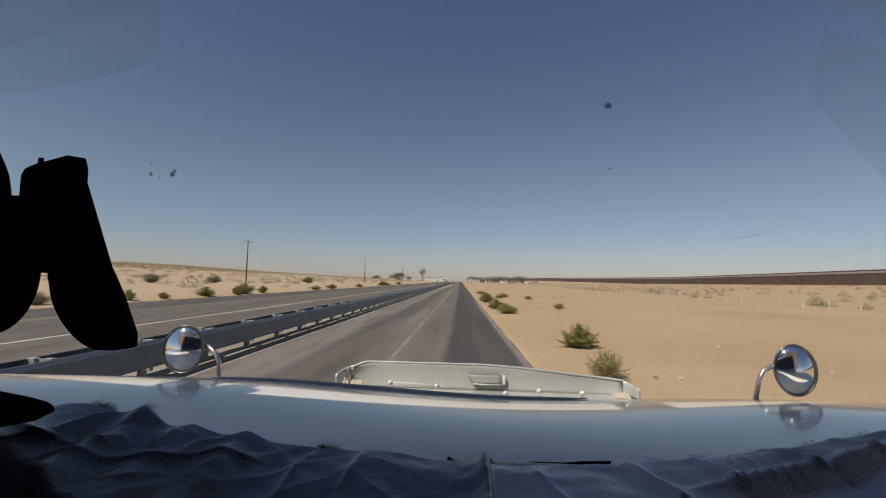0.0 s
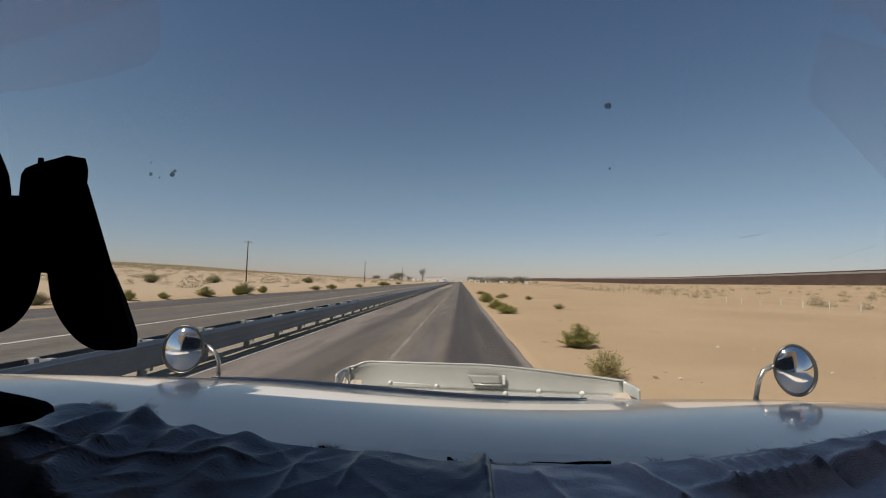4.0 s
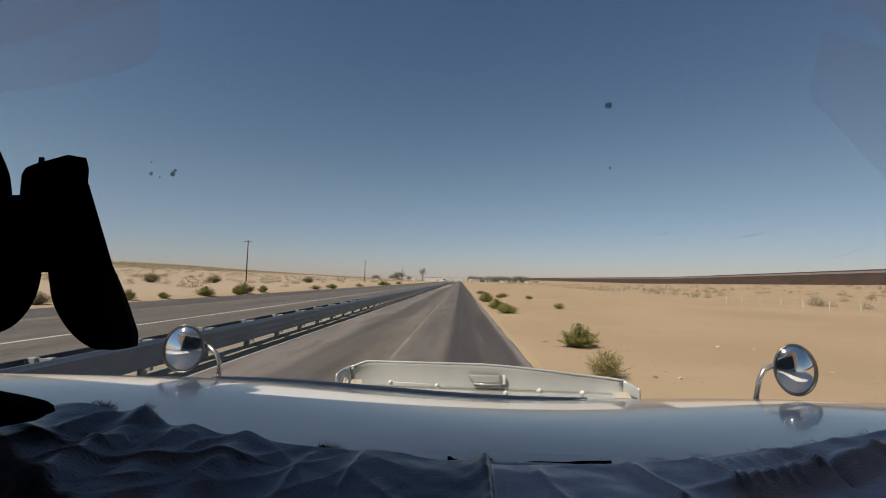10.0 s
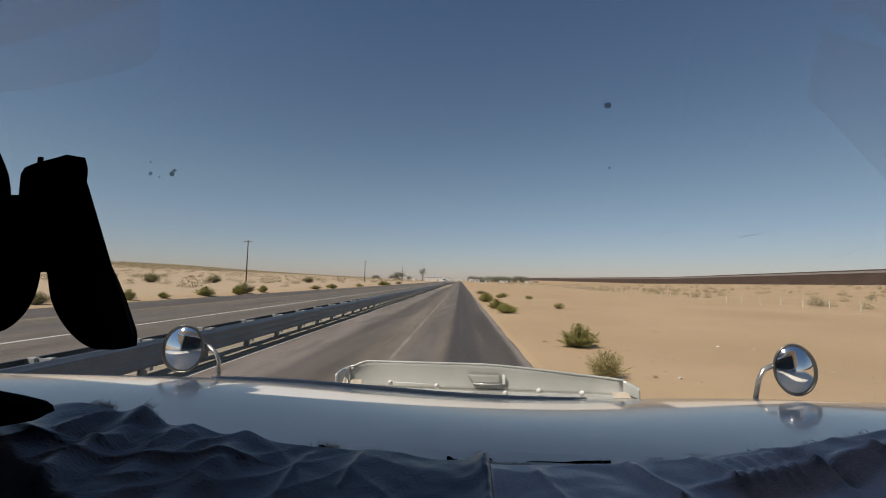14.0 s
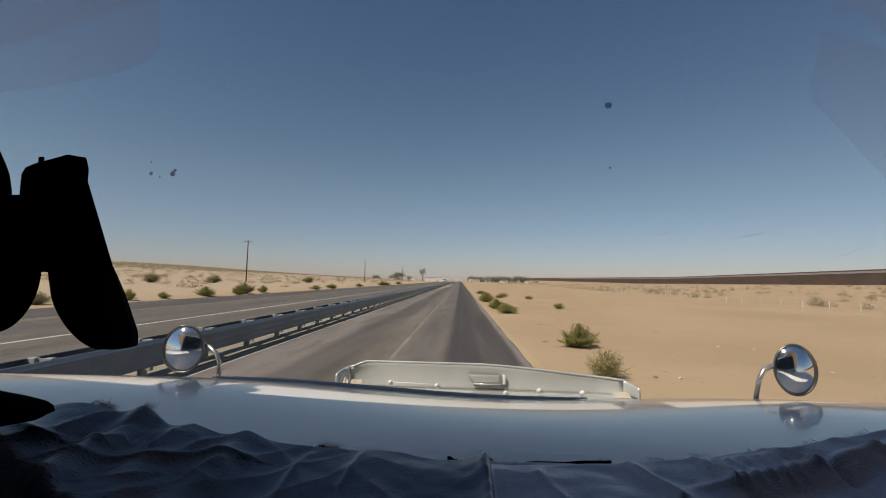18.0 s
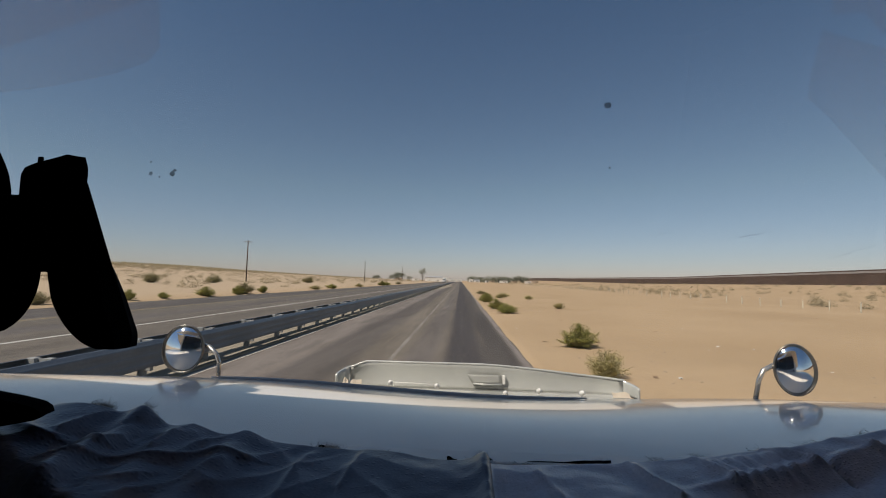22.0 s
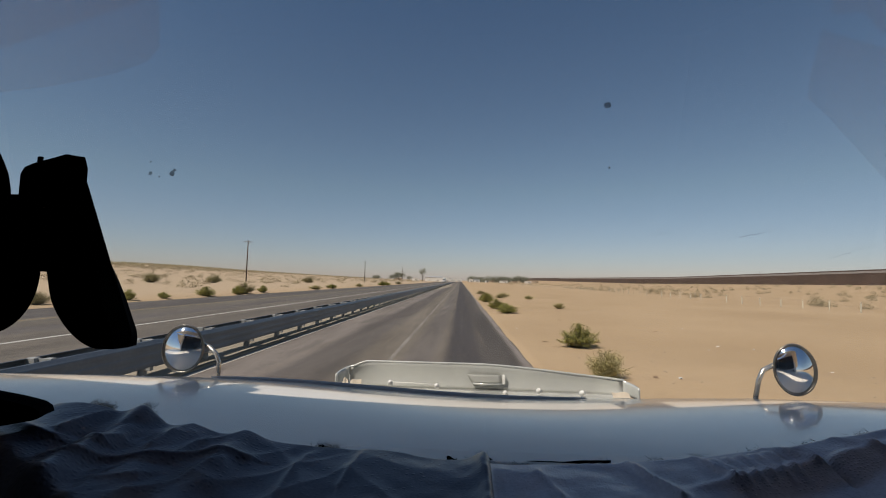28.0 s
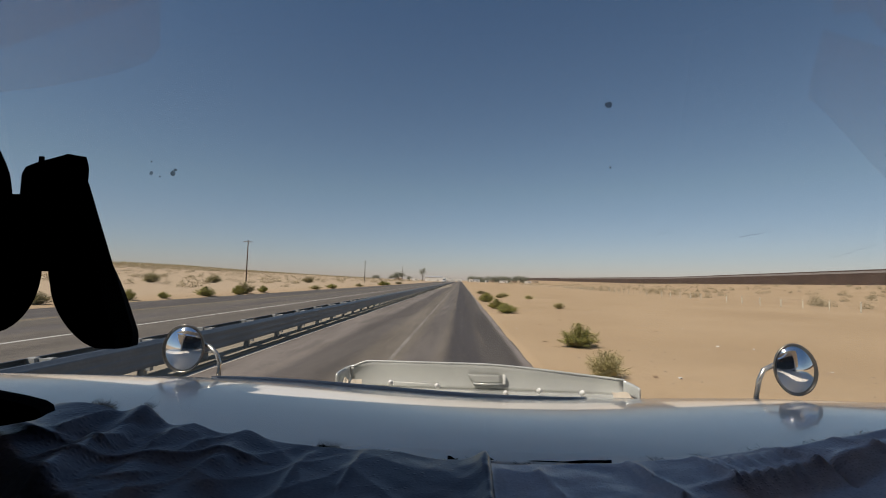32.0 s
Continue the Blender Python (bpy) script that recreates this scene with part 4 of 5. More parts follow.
def build_van():
    ys = steps(0.86, 1.78, 40)
    vpart("bonnet", sheet(bmesh.new(), steps(-1.95, 1.75, 60), ys, lambda x, y: (x, y, bonnet_z(x, y)), (0, 0, -0.02)), VAN_WHITE, label="glossy white painted bonnet", smooth=True)
    # grey strip added in place of the dark reflected band on the nose
    dark_band = tube([(x, 1.75, bonnet_z(x, 1.75) + 0.004) for x in steps(-1.0, 0.5, 40)], [0.002 + 0.008 * math.sin(math.pi * i / 39) ** 0.6 for i in range(40)], 8)
    vpart("nose_dark_band", dark_band, NOSE_BAND, label="grey strip standing in for the dark reflection on the nose", smooth=True)
    vpart("front_panel", sheet(bmesh.new(), steps(-1.95, 1.75, 30), steps(0, 1, 6), lambda x, f: (x, 1.775 + 0.05 * math.sin(f * 1.6), bonnet_z(x, 1.78) - 0.012 - f * 1.3), (0, -0.02, 0)), VAN_WHITE, smooth=True)
    for x0, x1 in ((-1.95, -1.3), (1.2, 1.75)):
        wing = sheet(bmesh.new(), steps(x0, x1, 8), steps(-0.6, 0.86, 10), lambda x, y: (x, y, bonnet_z(x, 0.86) - 0.12 * (y - 0.86) ** 2 - 0.4 * smooth01(0.86, 0.3, y)), (0, 0, -0.02))
        vpart("wing", wing, VAN_WHITE, smooth=True)
    for s, x in ((-1, -1.28), (1, 1.18)):
        vpart("side_panel", box(bmesh.new(), (x - 0.03, -4.0, 0.35), (x + 0.03, 0.84, 1.42), 0.02), VAN_WHITE)
        vpart("upper_side", box(bmesh.new(), (x - 0.03, -4.0, 1.42), (x + 0.03, 0.55 if s < 0 else 0.5, 2.719), 0.02), VAN_WHITE)
        # unseen lining and panels added to keep side light off dash and glass
        vpart("unseen_side_lining", box(bmesh.new(), (x - s * 0.045 - 0.008, -0.69, 0.64), (x - s * 0.045 + 0.008, 0.54 if s < 0 else 0.49, 2.68), 0.004), VAN_INNER)
        vpart("side_light_block", box(bmesh.new(), (x - 0.02, 0.56 if s < 0 else 0.51, 1.43), (x + 0.02, 0.9, 2.70), 0.01), VAN_INNER)
        vpart("windscreen_post", tube([(x, 0.95, 1.5), (x, 0.73, 2.72)], 0.05, 8), VAN_WHITE)
    # unseen roof, made wider than the cab so that it shades the bonnet
    vpart("roof", sheet(bmesh.new(), steps(-2.35, 1.0, 30), steps(0, 1, 8), lambda x, f: (x, -4.0 + (roof_edge(x) + 4.0) * f, 2.745), (0, 0, -0.02)), VAN_WHITE)
    vpart("roof", box(bmesh.new(), (1.004, -4.0, 2.725), (1.78, 1.0, 2.745)), VAN_WHITE)
    vpart("rear_panel", box(bmesh.new(), (-1.3, -4.06, 0.35), (1.2, -4.01, 2.7), 0.01), VAN_WHITE)
    vpart("cab_floor", box(bmesh.new(), (-1.24, -3.98, 0.55), (1.14, 0.9, 0.62)), VAN_INNER)
    vpart("bulkhead", box(bmesh.new(), (-1.249, -0.75, 0.62), (1.149, -0.7, 2.69)), VAN_INNER)
    vpart("firewall", box(bmesh.new(), (-1.24, 0.86, 0.63), (1.14, 0.9, 1.5)), VAN_INNER)
    vpart("headlining", box(bmesh.new(), (-1.249, -0.75, 2.69), (1.149, 0.68, 2.719)), VAN_INNER)
    # unseen visor and brackets, shaped so their shadows bound the sunlit strip
    def visor(x, f):
        rear = roof_edge(min(x, 0.7)) + 0.155 - 0.08 * smooth01(0.0, 0.6, x)
        return (x, rear + (max(1.09, rear + 0.04) - rear) * f, 2.745)

    vis = vpart("unseen_sun_visor", sheet(bmesh.new(), steps(-2.5, 1.78, 40), steps(0, 1, 4), visor, (0, 0, -0.02)), VAN_WHITE)
    for x in (-1.5, -0.005):
        vpart("bracket", box(bmesh.new(), (x - 0.085, roof_edge(x) - 0.01, 2.722), (x + 0.085, roof_edge(x) + 0.2, 2.743)), VAN_WHITE, vis)
    for wy, xs in ((1.15, (-1.7, 1.5)), (-3.0, (-1.12, 1.02))):
        for x in xs:
            s = -1 if x < 0 else 1
            wheel = vpart("wheel", tube([(x - 0.13, wy, -0.24), (x - 0.11, wy, -0.24), (x + 0.11, wy, -0.24), (x + 0.13, wy, -0.24)], [0.46, 0.5, 0.5, 0.46], 28), RUBBER, label="black rubber tyre")
            vpart("rim", tube([(x + s * 0.128, wy, -0.24), (x + s * 0.14, wy, -0.24), (x + s * 0.135, wy, -0.24)], [0.3, 0.28, 0.1], 24), POST_STEEL, wheel, "grey steel rim")
    # windscreen
    glass = vpart("windscreen", sheet(bmesh.new(), steps(-1.26, 1.16, 2), steps(0, 1, 2), lambda x, f: (x, 0.93 - 0.19 * f, 1.535 + 1.18 * f), (0, 0.006, 0)), GLASS, label="dusty clear windscreen with insect stains")
    glass.visible_shadow = False

    def on_glass(x, z, lift=0.006):
        """The spot on the pane that lies behind (x, 0.9, z) as seen from the driver's eye."""
        k = (0.93 - lift - 0.19 * (EYE_H - 1.535) / 1.18) / (0.9 + 0.19 * (z - EYE_H) / 1.18)
        return Vector((x * k, 0.9 * k, EYE_H + (z - EYE_H) * k))

    rng = random.Random(5)
    for x, z, r in ((0.303, 2.273, 0.007), (-0.627, 2.118, 0.0055), (-0.622, 2.125, 0.004), (-0.675, 2.118, 0.0045), (-0.655, 2.11, 0.002), (-0.676, 2.143, 0.002), (0.306, 2.14, 0.0025)):
        bm = bmesh.new()
        ring = [bm.verts.new(on_glass(x + r * rng.uniform(0.7, 1.25) * math.cos(a), z + r * rng.uniform(0.7, 1.25) * math.sin(a))) for a in steps(0, 5.6, 10)]
        bm.faces.new(ring)
        vpart("insect_stain", bm, SPLAT, glass)
    for x0, z0, x1, z1 in ((0.558, 1.998, 0.655, 2.020), (0.735, 1.960, 0.832, 1.988), (0.40, 2.002, 0.43, 2.006), (-0.86, 2.235, -0.815, 2.262), (0.53, 2.012, 0.536, 2.014), (0.735, 2.018, 0.742, 2.02)):
        bm = bmesh.new()
        a, b = on_glass(x0, z0), on_glass(x1, z1)
        count = max(3, int((b - a).length / 0.0035))
        for k in range(count):
            if rng.random() < 0.3:
                continue
            p = a.lerp(b, k / count) + Vector((0, 0, rng.gauss(0, 0.0011)))
            w, h = rng.uniform(0.001, 0.0034), rng.uniform(0.0004, 0.0013)
            bm.faces.new([bm.verts.new(p + Vector((w * math.cos(g), 0, h * math.sin(g) + 0.3 * w * math.cos(g)))) for g in steps(0, 5.2, 6)])
        vpart("smear", bm, SMEAR if x0 > 0 else SCRATCH, glass)
    # pale films painted on the pane for the reflections in its upper corners
    for i, pts in enumerate(([(-1.3, 2.75), (-0.70, 2.75), (-0.685, 2.55), (-0.674, 2.4), (-0.699, 2.368), (-0.777, 2.339), (-0.905, 2.313), (-1.034, 2.296), (-1.3, 2.18)],
                             [(-1.3, 2.75), (-0.715, 2.75), (-0.715, 2.51), (-1.06, 2.392), (-1.3, 2.30)],
                             [(0.745, 2.437), (0.715, 2.33), (0.71, 2.29), (0.745, 2.255), (0.856, 2.12), (1.3, 1.75), (1.3, 2.33), (0.86, 2.40)],
                             [(0.775, 2.75), (0.765, 2.47), (0.83, 2.475), (0.865, 2.43), (1.3, 2.38), (1.3, 2.75)])):
        bm = bmesh.new()
        bm.faces.new([bm.verts.new(on_glass(*p, 0.010 + 0.004 * i)) for p in pts])
        o = vpart("reflection_patch", bm, REFLECTION_FILM if i < 2 else REFLECTION_THIN, glass, "thin pale film standing in for a reflection")
        o.visible_shadow = False


build_van()


def build_wing_mirror(cx, cy, cz, r, turn, tilt, stalk, squeeze):
    # squeeze narrows the mirror so that its outline fits the camera's view
    m = pose(cx, cy, cz, 0, 0, turn) @ pose(0, 0, 0, -tilt, 0, 0)
    bm = bmesh.new()
    # convex glass, bulging towards the cab
    rings = []
    for k in range(9):
        q = k / 8
        rr = r * 0.93 * q
        rings.append([bm.verts.new((rr * squeeze * math.cos(a), -0.012 - 0.034 * (1 - q * q), rr * math.sin(a))) for a in [2 * math.pi * i / 40 for i in range(40)]] if k else [bm.verts.new((0, -0.046, 0))])
    for i in range(40):
        bm.faces.new((rings[0][0], rings[1][i], rings[1][(i + 1) % 40]))
    for k in range(1, 8):
        for i in range(40):
            bm.faces.new((rings[k][i], rings[k + 1][i], rings[k + 1][(i + 1) % 40], rings[k][(i + 1) % 40]))
    bm.transform(m)
    body = bmesh.new()
    prof = [(0.0, 0.05), (0.4, 0.045), (0.75, 0.028), (0.95, 0.0), (1.0, -0.012), (0.97, -0.02), (0.92, -0.012)]
    cols = [[body.verts.new((q * r * squeeze * math.cos(a), d, q * r * math.sin(a))) for q, d in prof[1:]] for a in [2 * math.pi * i / 40 for i in range(40)]]
    mid = body.verts.new((0, 0.05, 0))
    for i in range(40):
        a, b = cols[i], cols[(i + 1) % 40]
        body.faces.new((mid, a[0], b[0]))
        for k in range(len(a) - 1):
            body.faces.new((a[k], b[k], b[k + 1], a[k + 1]))
    body.transform(m)
    shell = vpart("wing_mirror", body, RIM_STEEL, VAN, "convex wing mirror in a steel rim, narrowed to fit the view", True)
    vpart("mirror_glass", bm, MIRROR, shell, smooth=True)
    vpart("arm", tube(stalk, 0.009, 10), ARM_STEEL, shell, "bent tarnished chrome arm", True)
    foot = Vector(stalk[0])
    vpart("arm_foot", box(bmesh.new(), foot - Vector((0.03, 0.02, 0.02)), foot + Vector((0.02, 0.015, 0.006)), 0.004), ARM_STEEL, shell)
    return shell


build_wing_mirror(-1.150, 1.80, 1.592, 0.100, 8, 4, [(-1.0, 1.80, 1.47), (-1.0, 1.80, 1.54), (-1.015, 1.80, 1.575), (-1.05, 1.81, 1.6), (-1.10, 1.84, 1.605)], 0.84)
build_wing_mirror(1.322, 1.80, 1.577, 0.101, -10, 5, [(1.172, 1.80, 1.45), (1.187, 1.80, 1.53), (1.205, 1.80, 1.57), (1.25, 1.81, 1.588), (1.30, 1.84, 1.59)], 0.75)


def build_tray():
    """The shallow metal deflector on the nose: an upright curved plate with rounded ends and a flange."""
    tray = vpart("deflector", bmesh.new(), ALLOY, VAN, "satin aluminium deflector plate bolted on the nose")
    lo, hi = -0.493, 0.718

    def front(x):
        u = (x - lo) / (hi - lo)
        return 1.97 - 0.10 * max(0, abs(u - 0.5) * 2 - 0.8) ** 2 * 25 * 0.25

    def top(x):
        u = (x - lo) / (hi - lo)
        return 1.527 - 0.05 * smooth01(0.45, 1.1, u) - 0.025 * smooth01(0.07, 0.0, u)

    xs = steps(lo, hi, 50)
    back = sheet(bmesh.new(), xs, steps(0, 1, 7), lambda x, f: (x, front(x) + 0.012 * math.sin(f * 3.1), 1.415 + (top(x) - 1.415) * f), (0, 0.01, 0))
    vpart("back_plate", back, ALLOY, tray, smooth=True)
    base = sheet(bmesh.new(), xs, steps(0, 1, 5), lambda x, f: (x, 1.81 + (front(x) - 1.81) * f, 1.425 + 0.004 * math.cos(3 * f)), (0, 0, -0.008))
    vpart("base_flange", base, ALLOY, tray, smooth=True)
    lip = tube([(x, front(x) + 0.004, top(x) + 0.002) for x in xs], 0.005, 8)
    vpart("rolled_edge", lip, ALLOY, tray, smooth=True)
    for x, sgn in ((lo, 1), (hi, -1)):
        end = sheet(bmesh.new(), steps(0, 1, 9), steps(0, 1, 6), lambda a, f: (x - sgn * 0.03 * math.cos(a * 1.57), front(x) - 0.09 + 0.09 * math.sin(a * 1.57), 1.42 + (top(x + sgn * 0.03) - 1.42) * f * (0.82 + 0.18 * a)), (sgn * 0.008, 0, 0))
        vpart("end_cheek", end, ALLOY, tray, smooth=True)
    # grip: a sloping slab coloured for a recess's shade, lip along its foot
    grip_face = sheet(bmesh.new(), steps(0, 1, 9), steps(0, 1, 5), lambda u, f: (0.036 + 0.03 * (1 - f) + u * (0.152 - 0.03 * (1 - f)), front(0.1) - 0.006 - 0.010 * (1 - f), 1.449 + 0.036 * f), (0, 0.006, 0))
    vpart("grip_slab", grip_face, GRIP_SHADE, tray, "grey slab standing in for the shaded grip recess", True)
    vpart("grip_lip", tube([(0.062, front(0.1) - 0.018, 1.449), (0.12, front(0.1) - 0.02, 1.447), (0.19, front(0.1) - 0.018, 1.449)], 0.004, 6), ALLOY, tray, smooth=True)
    # clip and bolts painted pale in place of their bright chrome highlights
    vpart("clip", box(bmesh.new(), (0.194, front(0.2) - 0.012, 1.447), (0.206, front(0.2) + 0.004, 1.487), 0.003), LITTER, tray)
    vpart("latch_bar", tube([(-0.28, 1.85, 1.468), (-0.19, 1.848, 1.467), (-0.095, 1.85, 1.461)], 0.0022, 6), LITTER, tray, "pale latch bar", smooth=True)
    for x, z in ((-0.287, 1.467), (-0.091, 1.459), (0.195, 1.438), (0.334, 1.452), (0.511, 1.448)):
        dome = [(x, 1.862, z - 0.006), (x, 1.85, z - 0.001), (x, 1.842, z + 0.002), (x, 1.836, z + 0.004), (x, 1.834, z + 0.005)]
        vpart("bolt", tube(dome, [0.011, 0.011, 0.009, 0.005, 0.001], 12), LITTER, tray, "domed bolt painted pale for its highlight", True)
    # crumpled scraps caught in the corners
    for x0, x1, high in ((-0.462, -0.415, 0.045), (-0.492, -0.472, 0.05), (0.64, 0.71, 0.022)):
        def scrap(u, v):
            w = noise.noise(Vector((u * 2 + x0 * 50, v * 2, 1)))
            return (x0 + (x1 - x0) * u + 0.006 * w, 1.86 + 0.02 * v - 0.006 * abs(u - 0.5), 1.43 + high * v * (0.8 + 0.5 * noise.noise(Vector((u * 2, x0 * 20, 3)))))
        vpart("paper_scrap", sheet(bmesh.new(), steps(0, 1, 5), steps(0, 1, 4), scrap, (0, 0.003, 0)), CREAM, tray, "crumpled cream paper scrap")


build_tray()


# ---- inside the cab ----
def bell(x, centre, width):
    return math.exp(-((x - centre) / width) ** 2)


def dash_edge(x):
    """The height of the cover's front hem."""
    u = x - 0.05
    left = 1.548 - 0.0392 * u + 0.0541 * u * u - 0.05 * bell(x, -0.92, 0.07) + 0.023 * bell(x, -0.74, 0.09) + 0.027 * bell(x, -0.625, 0.03)
    left += 0.0114 * bell(x, -0.53, 0.05) + 0.012 * bell(x, -0.415, 0.03) + 0.0066 * bell(x, -0.15, 0.05) + 0.015 * bell(x, 0.056, 0.03)
    right = 1.5495 - 0.0026 * u + 0.164 * u * u
    k = smooth01(0.052, 0.066, x)
    return left + (right - left) * k + 0.003 * noise.noise(Vector((x * 14, 0, 0)))


# folds of the loose cover: height, width and the points that they run through
LEFT_FOLDS = ((0.017, 0.013, (-0.625, 0.865), (-0.656, 0.866), (-0.687, 0.848), (-0.698, 0.806), (-0.705, 0.765)),
              (0.015, 0.012, (-0.80, 0.765), (-0.728, 0.739), (-0.677, 0.745), (-0.613, 0.746), (-0.60, 0.775)),
              (0.015, 0.012, (-0.66, 0.685), (-0.58, 0.725), (-0.495, 0.753), (-0.443, 0.783), (-0.373, 0.788)),
              (0.014, 0.011, (-0.527, 0.867), (-0.538, 0.838), (-0.536, 0.80), (-0.545, 0.77)),
              (0.015, 0.011, (-0.419, 0.87), (-0.432, 0.848), (-0.459, 0.827), (-0.481, 0.802), (-0.487, 0.768)),
              (0.010, 0.010, (-0.28, 0.83), (-0.289, 0.76), (-0.288, 0.66)),
              (0.012, 0.012, (-0.42, 0.75), (-0.441, 0.703), (-0.457, 0.685), (-0.50, 0.66)),
              (0.010, 0.012, (-0.56, 0.667), (-0.51, 0.695)),
              (0.008, 0.010, (-0.18, 0.859), (-0.188, 0.793), (-0.195, 0.74)),
              (0.008, 0.008, (0.04, 0.86), (0.045, 0.80)))
RIGHT_FOLDS = ((0.009, 0.008, (0.146, 0.828), (0.162, 0.783), (0.178, 0.73)),
               (0.021, 0.009, (0.322, 0.868), (0.336, 0.798), (0.358, 0.73)),
               (0.018, 0.008, (0.446, 0.868), (0.455, 0.817), (0.466, 0.765)),
               (0.017, 0.008, (0.573, 0.872), (0.593, 0.834), (0.618, 0.795)),
               (0.017, 0.008, (0.70, 0.874), (0.718, 0.841), (0.738, 0.803)))
HOLLOWS = ((0.020, 0.020, (-0.615, 0.825), (-0.635, 0.79), (-0.665, 0.765)), (0.005, 0.018, (-0.56, 0.715), (-0.47, 0.735)), (0.03, 0.006, (0.626, 0.845), (0.637, 0.803), (0.648, 0.755)))
FOLDS = [(high, width, a, b) for high, width, *run in LEFT_FOLDS + RIGHT_FOLDS for a, b in zip(run, run[1:])]
DIPS = [(deep, width, a, b) for deep, width, *run in HOLLOWS for a, b in zip(run, run[1:])]


def crease(x, y, x0, y0, x1, y1, width):
    """A ridge with a steep and an easy side, fading at its ends."""
    dx, dy = x1 - x0, y1 - y0
    length = math.hypot(dx, dy)
    f = ((x - x0) * dx + (y - y0) * dy) / length ** 2
    side = ((x - x0) * dy - (y - y0) * dx) / length
    off = max(0.0, -f, f - 1) * length
    d = math.hypot(side, off)
    w = width * (1.0 if side > 0 else 1.9)
    return math.exp(-(d / w) ** 1.05)


def dash_z(x, y):
    e = 0.88 - y
    left, right = smooth01(0.0, -0.35, x), smooth01(0.15, 0.4, x)
    z = dash_edge(x) - (0.03 + 0.1 * left) * e
    ease = 0.3 + 0.7 * smooth01(0.0, 0.06, e)
    z += 0.72 * ease * max(high * crease(x, y, *a, *b, 0.8 * width) for high, width, a, b in FOLDS)
    z -= 0.6 * max(deep * crease(x, y, *a, *b, width) for deep, width, a, b in DIPS)
    # near corner bent down so that it shows dark in the camera's view
    z -= 0.06 * smooth01(0.0, 0.08, 0.64 - y - 0.4 * (x + 0.58)) * smooth01(-0.42, -0.56, x)
    # a run of small slanting pleats
    z += 0.007 * (1 - 2 * abs((((x - 0.14 * e) / 0.024) % 1.0) - 0.45)) * smooth01(0.455, 0.47, x) * smooth01(0.60, 0.575, x) * smooth01(0.02, 0.04, e) * smooth01(0.13, 0.10, e)
    # the mat breaks downwards along a slanting fold
    brink = 0.748 + 0.17 * (x - 0.35)
    z += 0.005 * bell(y, brink + 0.004, 0.010) * smooth01(0.35, 0.45, x)
    z -= 0.016 * smooth01(0.0, 0.05, brink - y) * smooth01(0.36, 0.5, x)
    z += 0.007 * noise.noise(Vector((x * 6, y * 8, 1))) * smooth01(0.0, 0.06, e) + 0.0016 * noise.noise(Vector((x * 24, y * 30, 5)))
    for q, (k, f, a) in enumerate(((1.1, 5.0, 0.006), (-0.9, 9.0, 0.003))):
        n = noise.noise(Vector(((x - k * e) * f, (e + 0.4 * x) * f * 0.45, 11 + q)))
        z += a * (0.25 + 0.75 * left) * smooth01(0.0, 0.08, e) * (1 - min(1.0, abs(n) * 2.2)) ** 3
    # a hem that rolls over at the front
    if y > 0.865:
        z -= 60 * (y - 0.865) ** 2
    return z


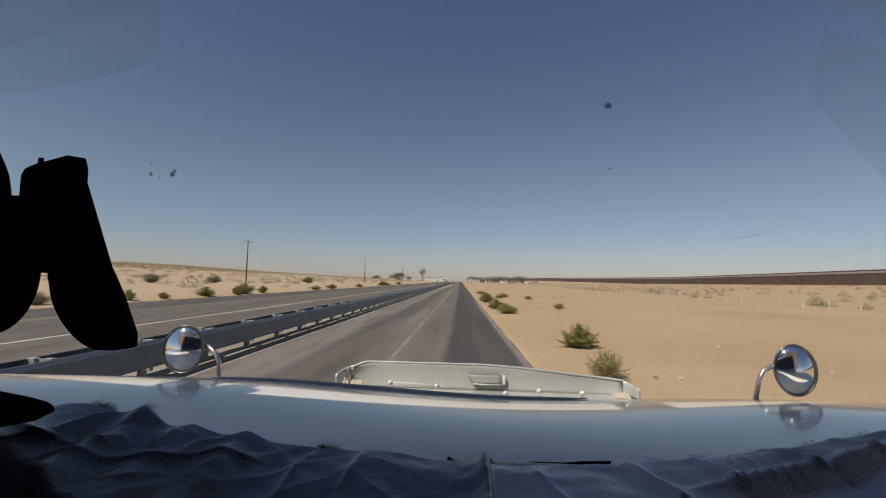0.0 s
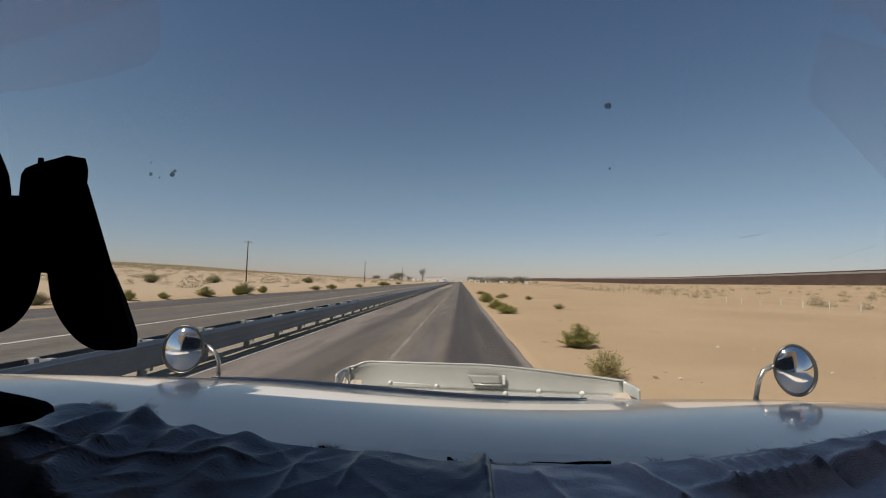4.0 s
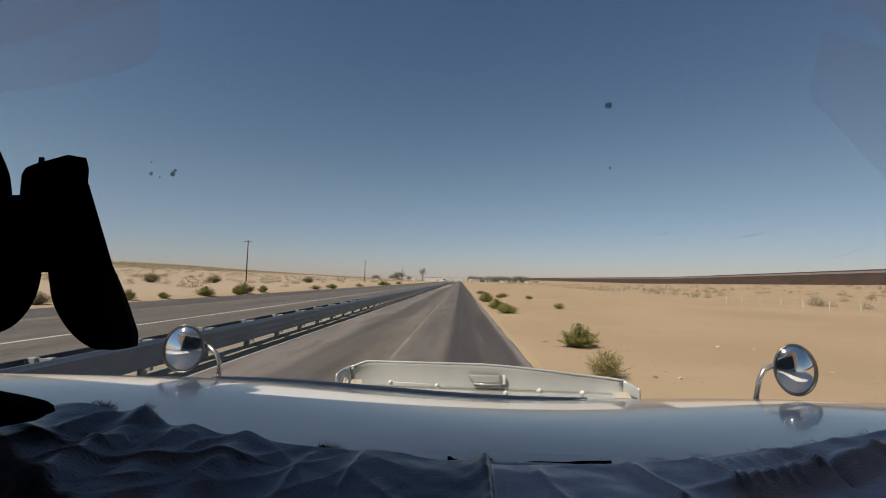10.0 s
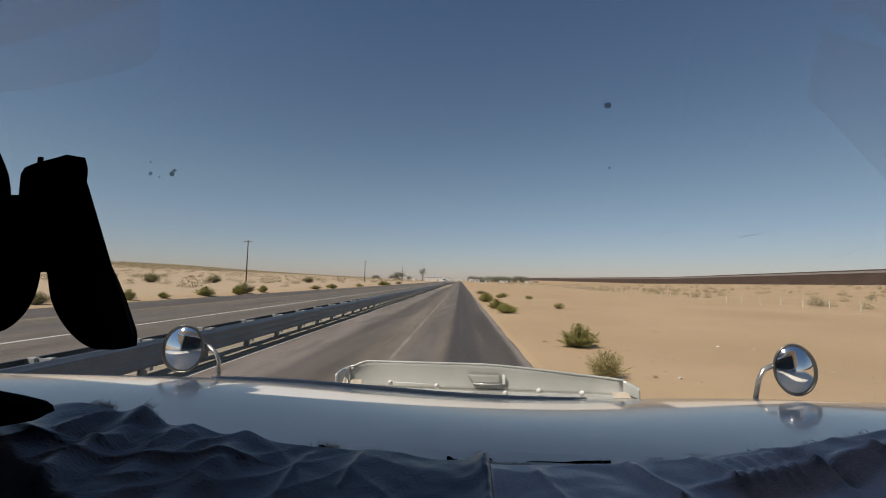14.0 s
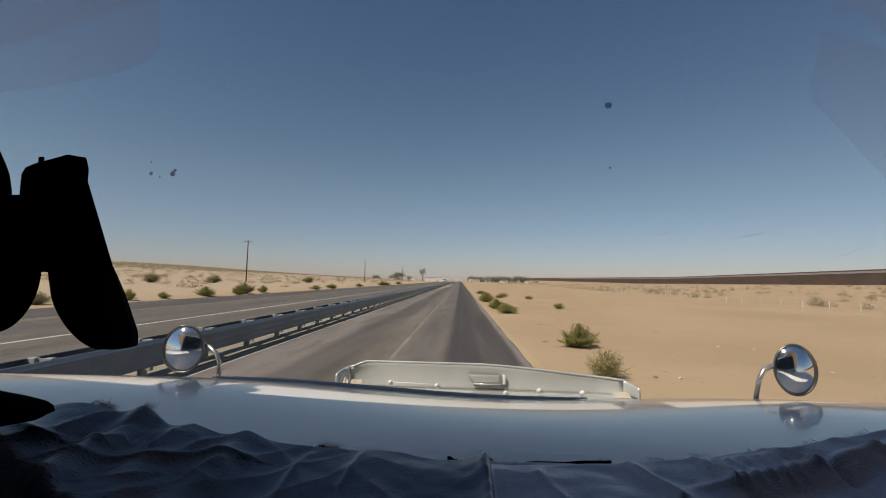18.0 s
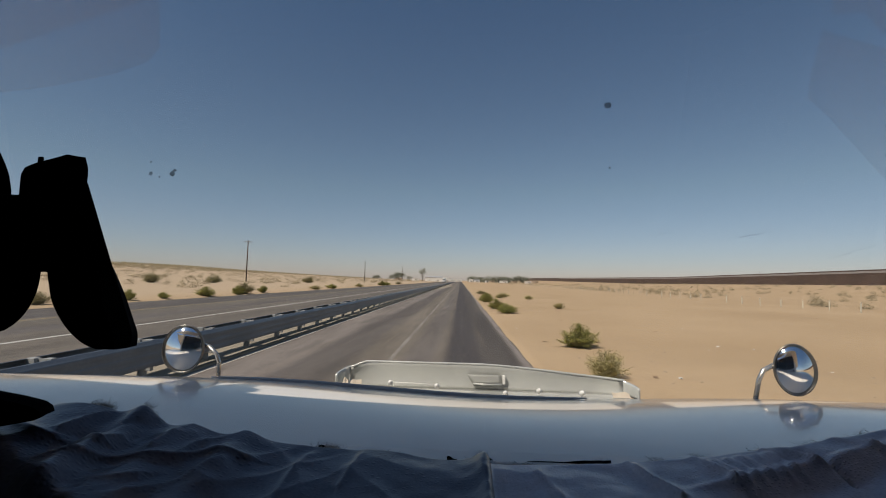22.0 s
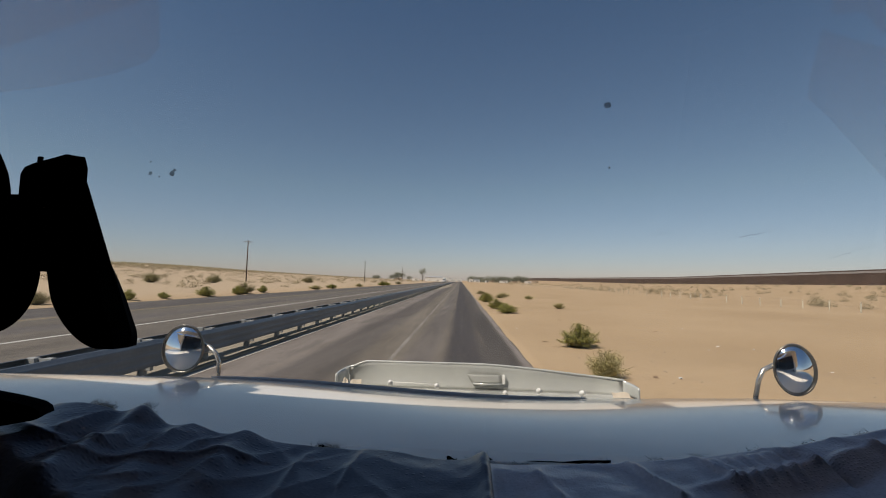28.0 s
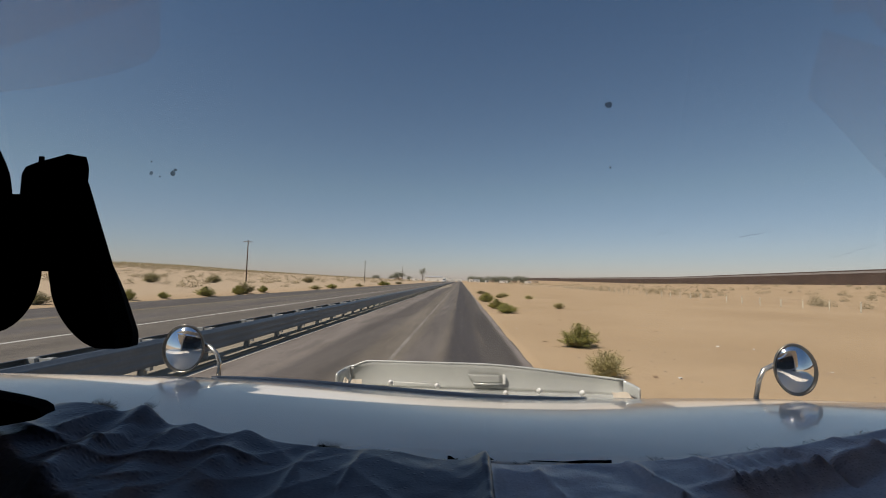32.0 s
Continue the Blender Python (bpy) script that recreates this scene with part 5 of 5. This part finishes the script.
def build_dash():
    ys = steps(0.12, 0.5, 24) + steps(0.504, 0.9, 120)
    covers = []
    for name, x0, x1, n, mat, label, lift in (("dashboard_cover", -1.2, 0.062, 320, VINYL, "wrinkled black vinyl cover draped over the dashboard", 0.004),
                                              ("dashboard_mat", 0.05, 1.15, 250, CANVAS, "pleated dark blue-grey woven mat on the dashboard", 0.0)):
        def f(x, y):
            curl = 0.010 * math.exp(-((x - 0.056) / 0.012) ** 2) * (1 if lift else 0)
            return (x, y, dash_z(x, y) + lift + curl * (0.5 + 0.5 * noise.noise(Vector((y * 30, 2, 0)))))
        bm = sheet(bmesh.new(), steps(x0, x1, n), ys, f, (0, 0, -0.012))
        bm.transform(EYE_SCALE)
        covers.append(tagged(part(name, bm, mat, None, smooth=True), label, "dashboard cover"))
    rng = random.Random(3)
    for x, n in ((-0.72, 220), (-0.625, 60), (-0.255, 160), (-0.15, 14), (-0.01, 14), (0.05, 24), (0.12, 16), (0.27, 10), (0.38, 14), (0.46, 14), (0.56, 10), (0.66, 14), (0.76, 14)):
        bm = bmesh.new()
        for _ in range(n):
            px = x + rng.gauss(0, 0.013)
            p = Vector((px, 0.872, dash_z(px, 0.865) - 0.002))
            q = p + Vector((rng.gauss(0, 0.006), rng.uniform(0, 0.01), abs(rng.gauss(0, 0.007 if n > 30 else 0.0032)) + 0.001))
            tube([p, p.lerp(q, 0.5) + Vector((rng.gauss(0, 0.003), 0, 0)), q], 0.00024, 3, bm)
        bm.transform(EYE_SCALE)
        tagged(part("frayed_threads", bm, FUZZ, covers[0] if x < 0.05 else covers[1]), "frayed grey threads on the hem")
    # torn tape at the hem, and a black strip for the slot's shade
    for x0, x1, mat, parent in ((-0.275, -0.235, BLACK, 0), (-0.02, 0.0, BLACK, 0)):
        bm = sheet(bmesh.new(), steps(x0, x1, 6), steps(0, 1, 3), lambda x, v: (x, 0.874 + 0.004 * v, dash_z(x, 0.86) - 0.004 + (0.009 - 0.2 * (x - x0) + 0.002 * math.sin(300 * x)) * v), (0, 0.001, 0))
        bm.transform(EYE_SCALE)
        tagged(part("tape_scrap", bm, mat, covers[parent]), "torn black tape scrap")
    bm = sheet(bmesh.new(), steps(0.06, 0.3, 20), steps(0, 1, 3), lambda x, v: (x, 0.885 + 0.002 * v, dash_z(x, 0.862) - 0.007 + 0.0045 * v + 0.001 * noise.noise(Vector((x * 60, 0, 0)))), (0, 0.002, 0))
    bm.transform(EYE_SCALE)
    tagged(part("slot_shade", bm, BLACK, covers[1]), "black strip standing in for the shade of the slot")


build_dash()


def build_rear_view():
    """The black mirror housing that hangs close to the lens, seen almost edge on."""
    holder = empty("rear_view_mirror", label="matt black rear-view mirror housing hung on its bracket", category="mirror")
    def bent(z, knots):
        """A straight run from knot to knot."""
        for (z0, v0), (z1, v1) in zip(knots, knots[1:]):
            if z < z1:
                return v0 + (v1 - v0) * max(0.0, (z - z0) / (z1 - z0))
        return knots[-1][1]

    # half widths along the leaning long housing, from its top to its rounded foot
    def paddle(name, spine, widths, depth, parent, thin):
        bm = bmesh.new()
        rows = []
        for (x, z), w in zip(spine, widths):
            # depth and face change with height so that the outline fits the camera's view
            k = smooth01(thin - 0.09, thin, z)
            deep, face = depth * (1 - 0.75 * k), 0.485 + 0.012 * k
            rows.append([bm.verts.new((x + s * w, y, z)) for s, y in ((-1, 0.5), (-0.8, 0.5 + deep * 0.6), (0, 0.5 + deep), (0.8, 0.5 + deep * 0.6), (1, 0.5), (0.7, face), (-0.7, face))])
        for a, b in zip(rows, rows[1:]):
            for i in range(7):
                bm.faces.new((a[i], a[(i + 1) % 7], b[(i + 1) % 7], b[i]))
        bm.faces.new(rows[0])
        bm.faces.new(rows[-1][::-1])
        return vpart(name, bm, BLACK, parent, smooth=False)

    # the long housing: straight right side, a foot rounded off towards the road
    sp, wd = [], []
    for z in steps(2.0424, 1.8135, 90):
        right = bent(z, ((2.0078, -0.4529), (2.0252, -0.4529), (2.0322, -0.4549), (2.0398, -0.4576), (2.0424, -0.477))) if z > 2.008 else -0.452 + (2.008 - z) * 0.385
        left = bent(z, ((2.0187, -0.5378), (2.0272, -0.5331), (2.0329, -0.5193), (2.0395, -0.4947), (2.0424, -0.48))) if z > 1.99 else -0.538 + (1.99 - z) * 0.49
        if z < 1.90:
            left = -0.4935 + 0.075 * (1 - math.sqrt(max(0.0, 1 - ((1.90 - z) / 0.0875) ** 2))) + (1.90 - z) * 0.13
        if z < 1.836:
            right -= 9.0 * (1.836 - z) ** 2 * 2.2
        right = max(right, left + 0.004)
        sp.append(((left + right) / 2, z))
        wd.append((right - left) / 2)
    paddle("long_housing", sp, wd, 0.03, holder, 1.95)
    sp, wd = [], []
    for z in steps(2.06, 1.825, 50):
        right = bent(z, ((1.9963, -0.5474), (2.0172, -0.5523), (2.0311, -0.5587), (2.0466, -0.5675), (2.06, -0.578))) if z > 1.99 else (-0.5015 if z > 1.90 else -0.5015 - 0.062 * (1 - math.sqrt(max(0.0, 1 - ((1.90 - z) / 0.0755) ** 2))))
        sp.append(((-0.68 + right) / 2, z))
        wd.append((right + 0.68) / 2)
    paddle("round_housing", sp, wd, 0.05, holder, 1.82)
    vpart("bracket", box(bmesh.new(), (-0.56, 0.49, 1.9), (-0.47, 0.53, 1.992), 0.004), BLACK, holder)
    vpart("arm", tube([(-0.64, 0.52, 1.98), (-0.8, 0.56, 2.1), (-1.1, 0.7, 2.68)], 0.012, 8), BLACK, holder)
    vpart("tape_tag", box(bmesh.new(), (-0.5185, 0.5, 2.028), (-0.5125, 0.503, 2.0405), 0.001), BLACK, holder)


build_rear_view()


def build_handle():
    """The rounded end of the instrument housing that peeps over the cover."""
    ring = [(-1.2, 1.58), (-1.2, 1.735), (-0.90, 1.703), (-0.797, 1.688), (-0.756, 1.682), (-0.722, 1.675), (-0.709, 1.668), (-0.705, 1.658), (-0.716, 1.653), (-0.793, 1.637)]
    bm = bmesh.new()
    rows = [[bm.verts.new((x, y, z + dz)) for x, z in ring] for y, dz in ((0.75, 0), (0.74, 0.0), (0.725, -0.004))]
    for a, b in zip(rows, rows[1:]):
        for i in range(len(ring)):
            bm.faces.new((a[i], a[(i + 1) % len(ring)], b[(i + 1) % len(ring)], b[i]))
    bm.faces.new(rows[0])
    bm.faces.new(rows[-1][::-1])
    bm.transform(EYE_SCALE)
    tagged(part("instrument_hood", bm, BLACK), "black plastic hood at the corner of the dashboard", "instrument hood")


build_handle()
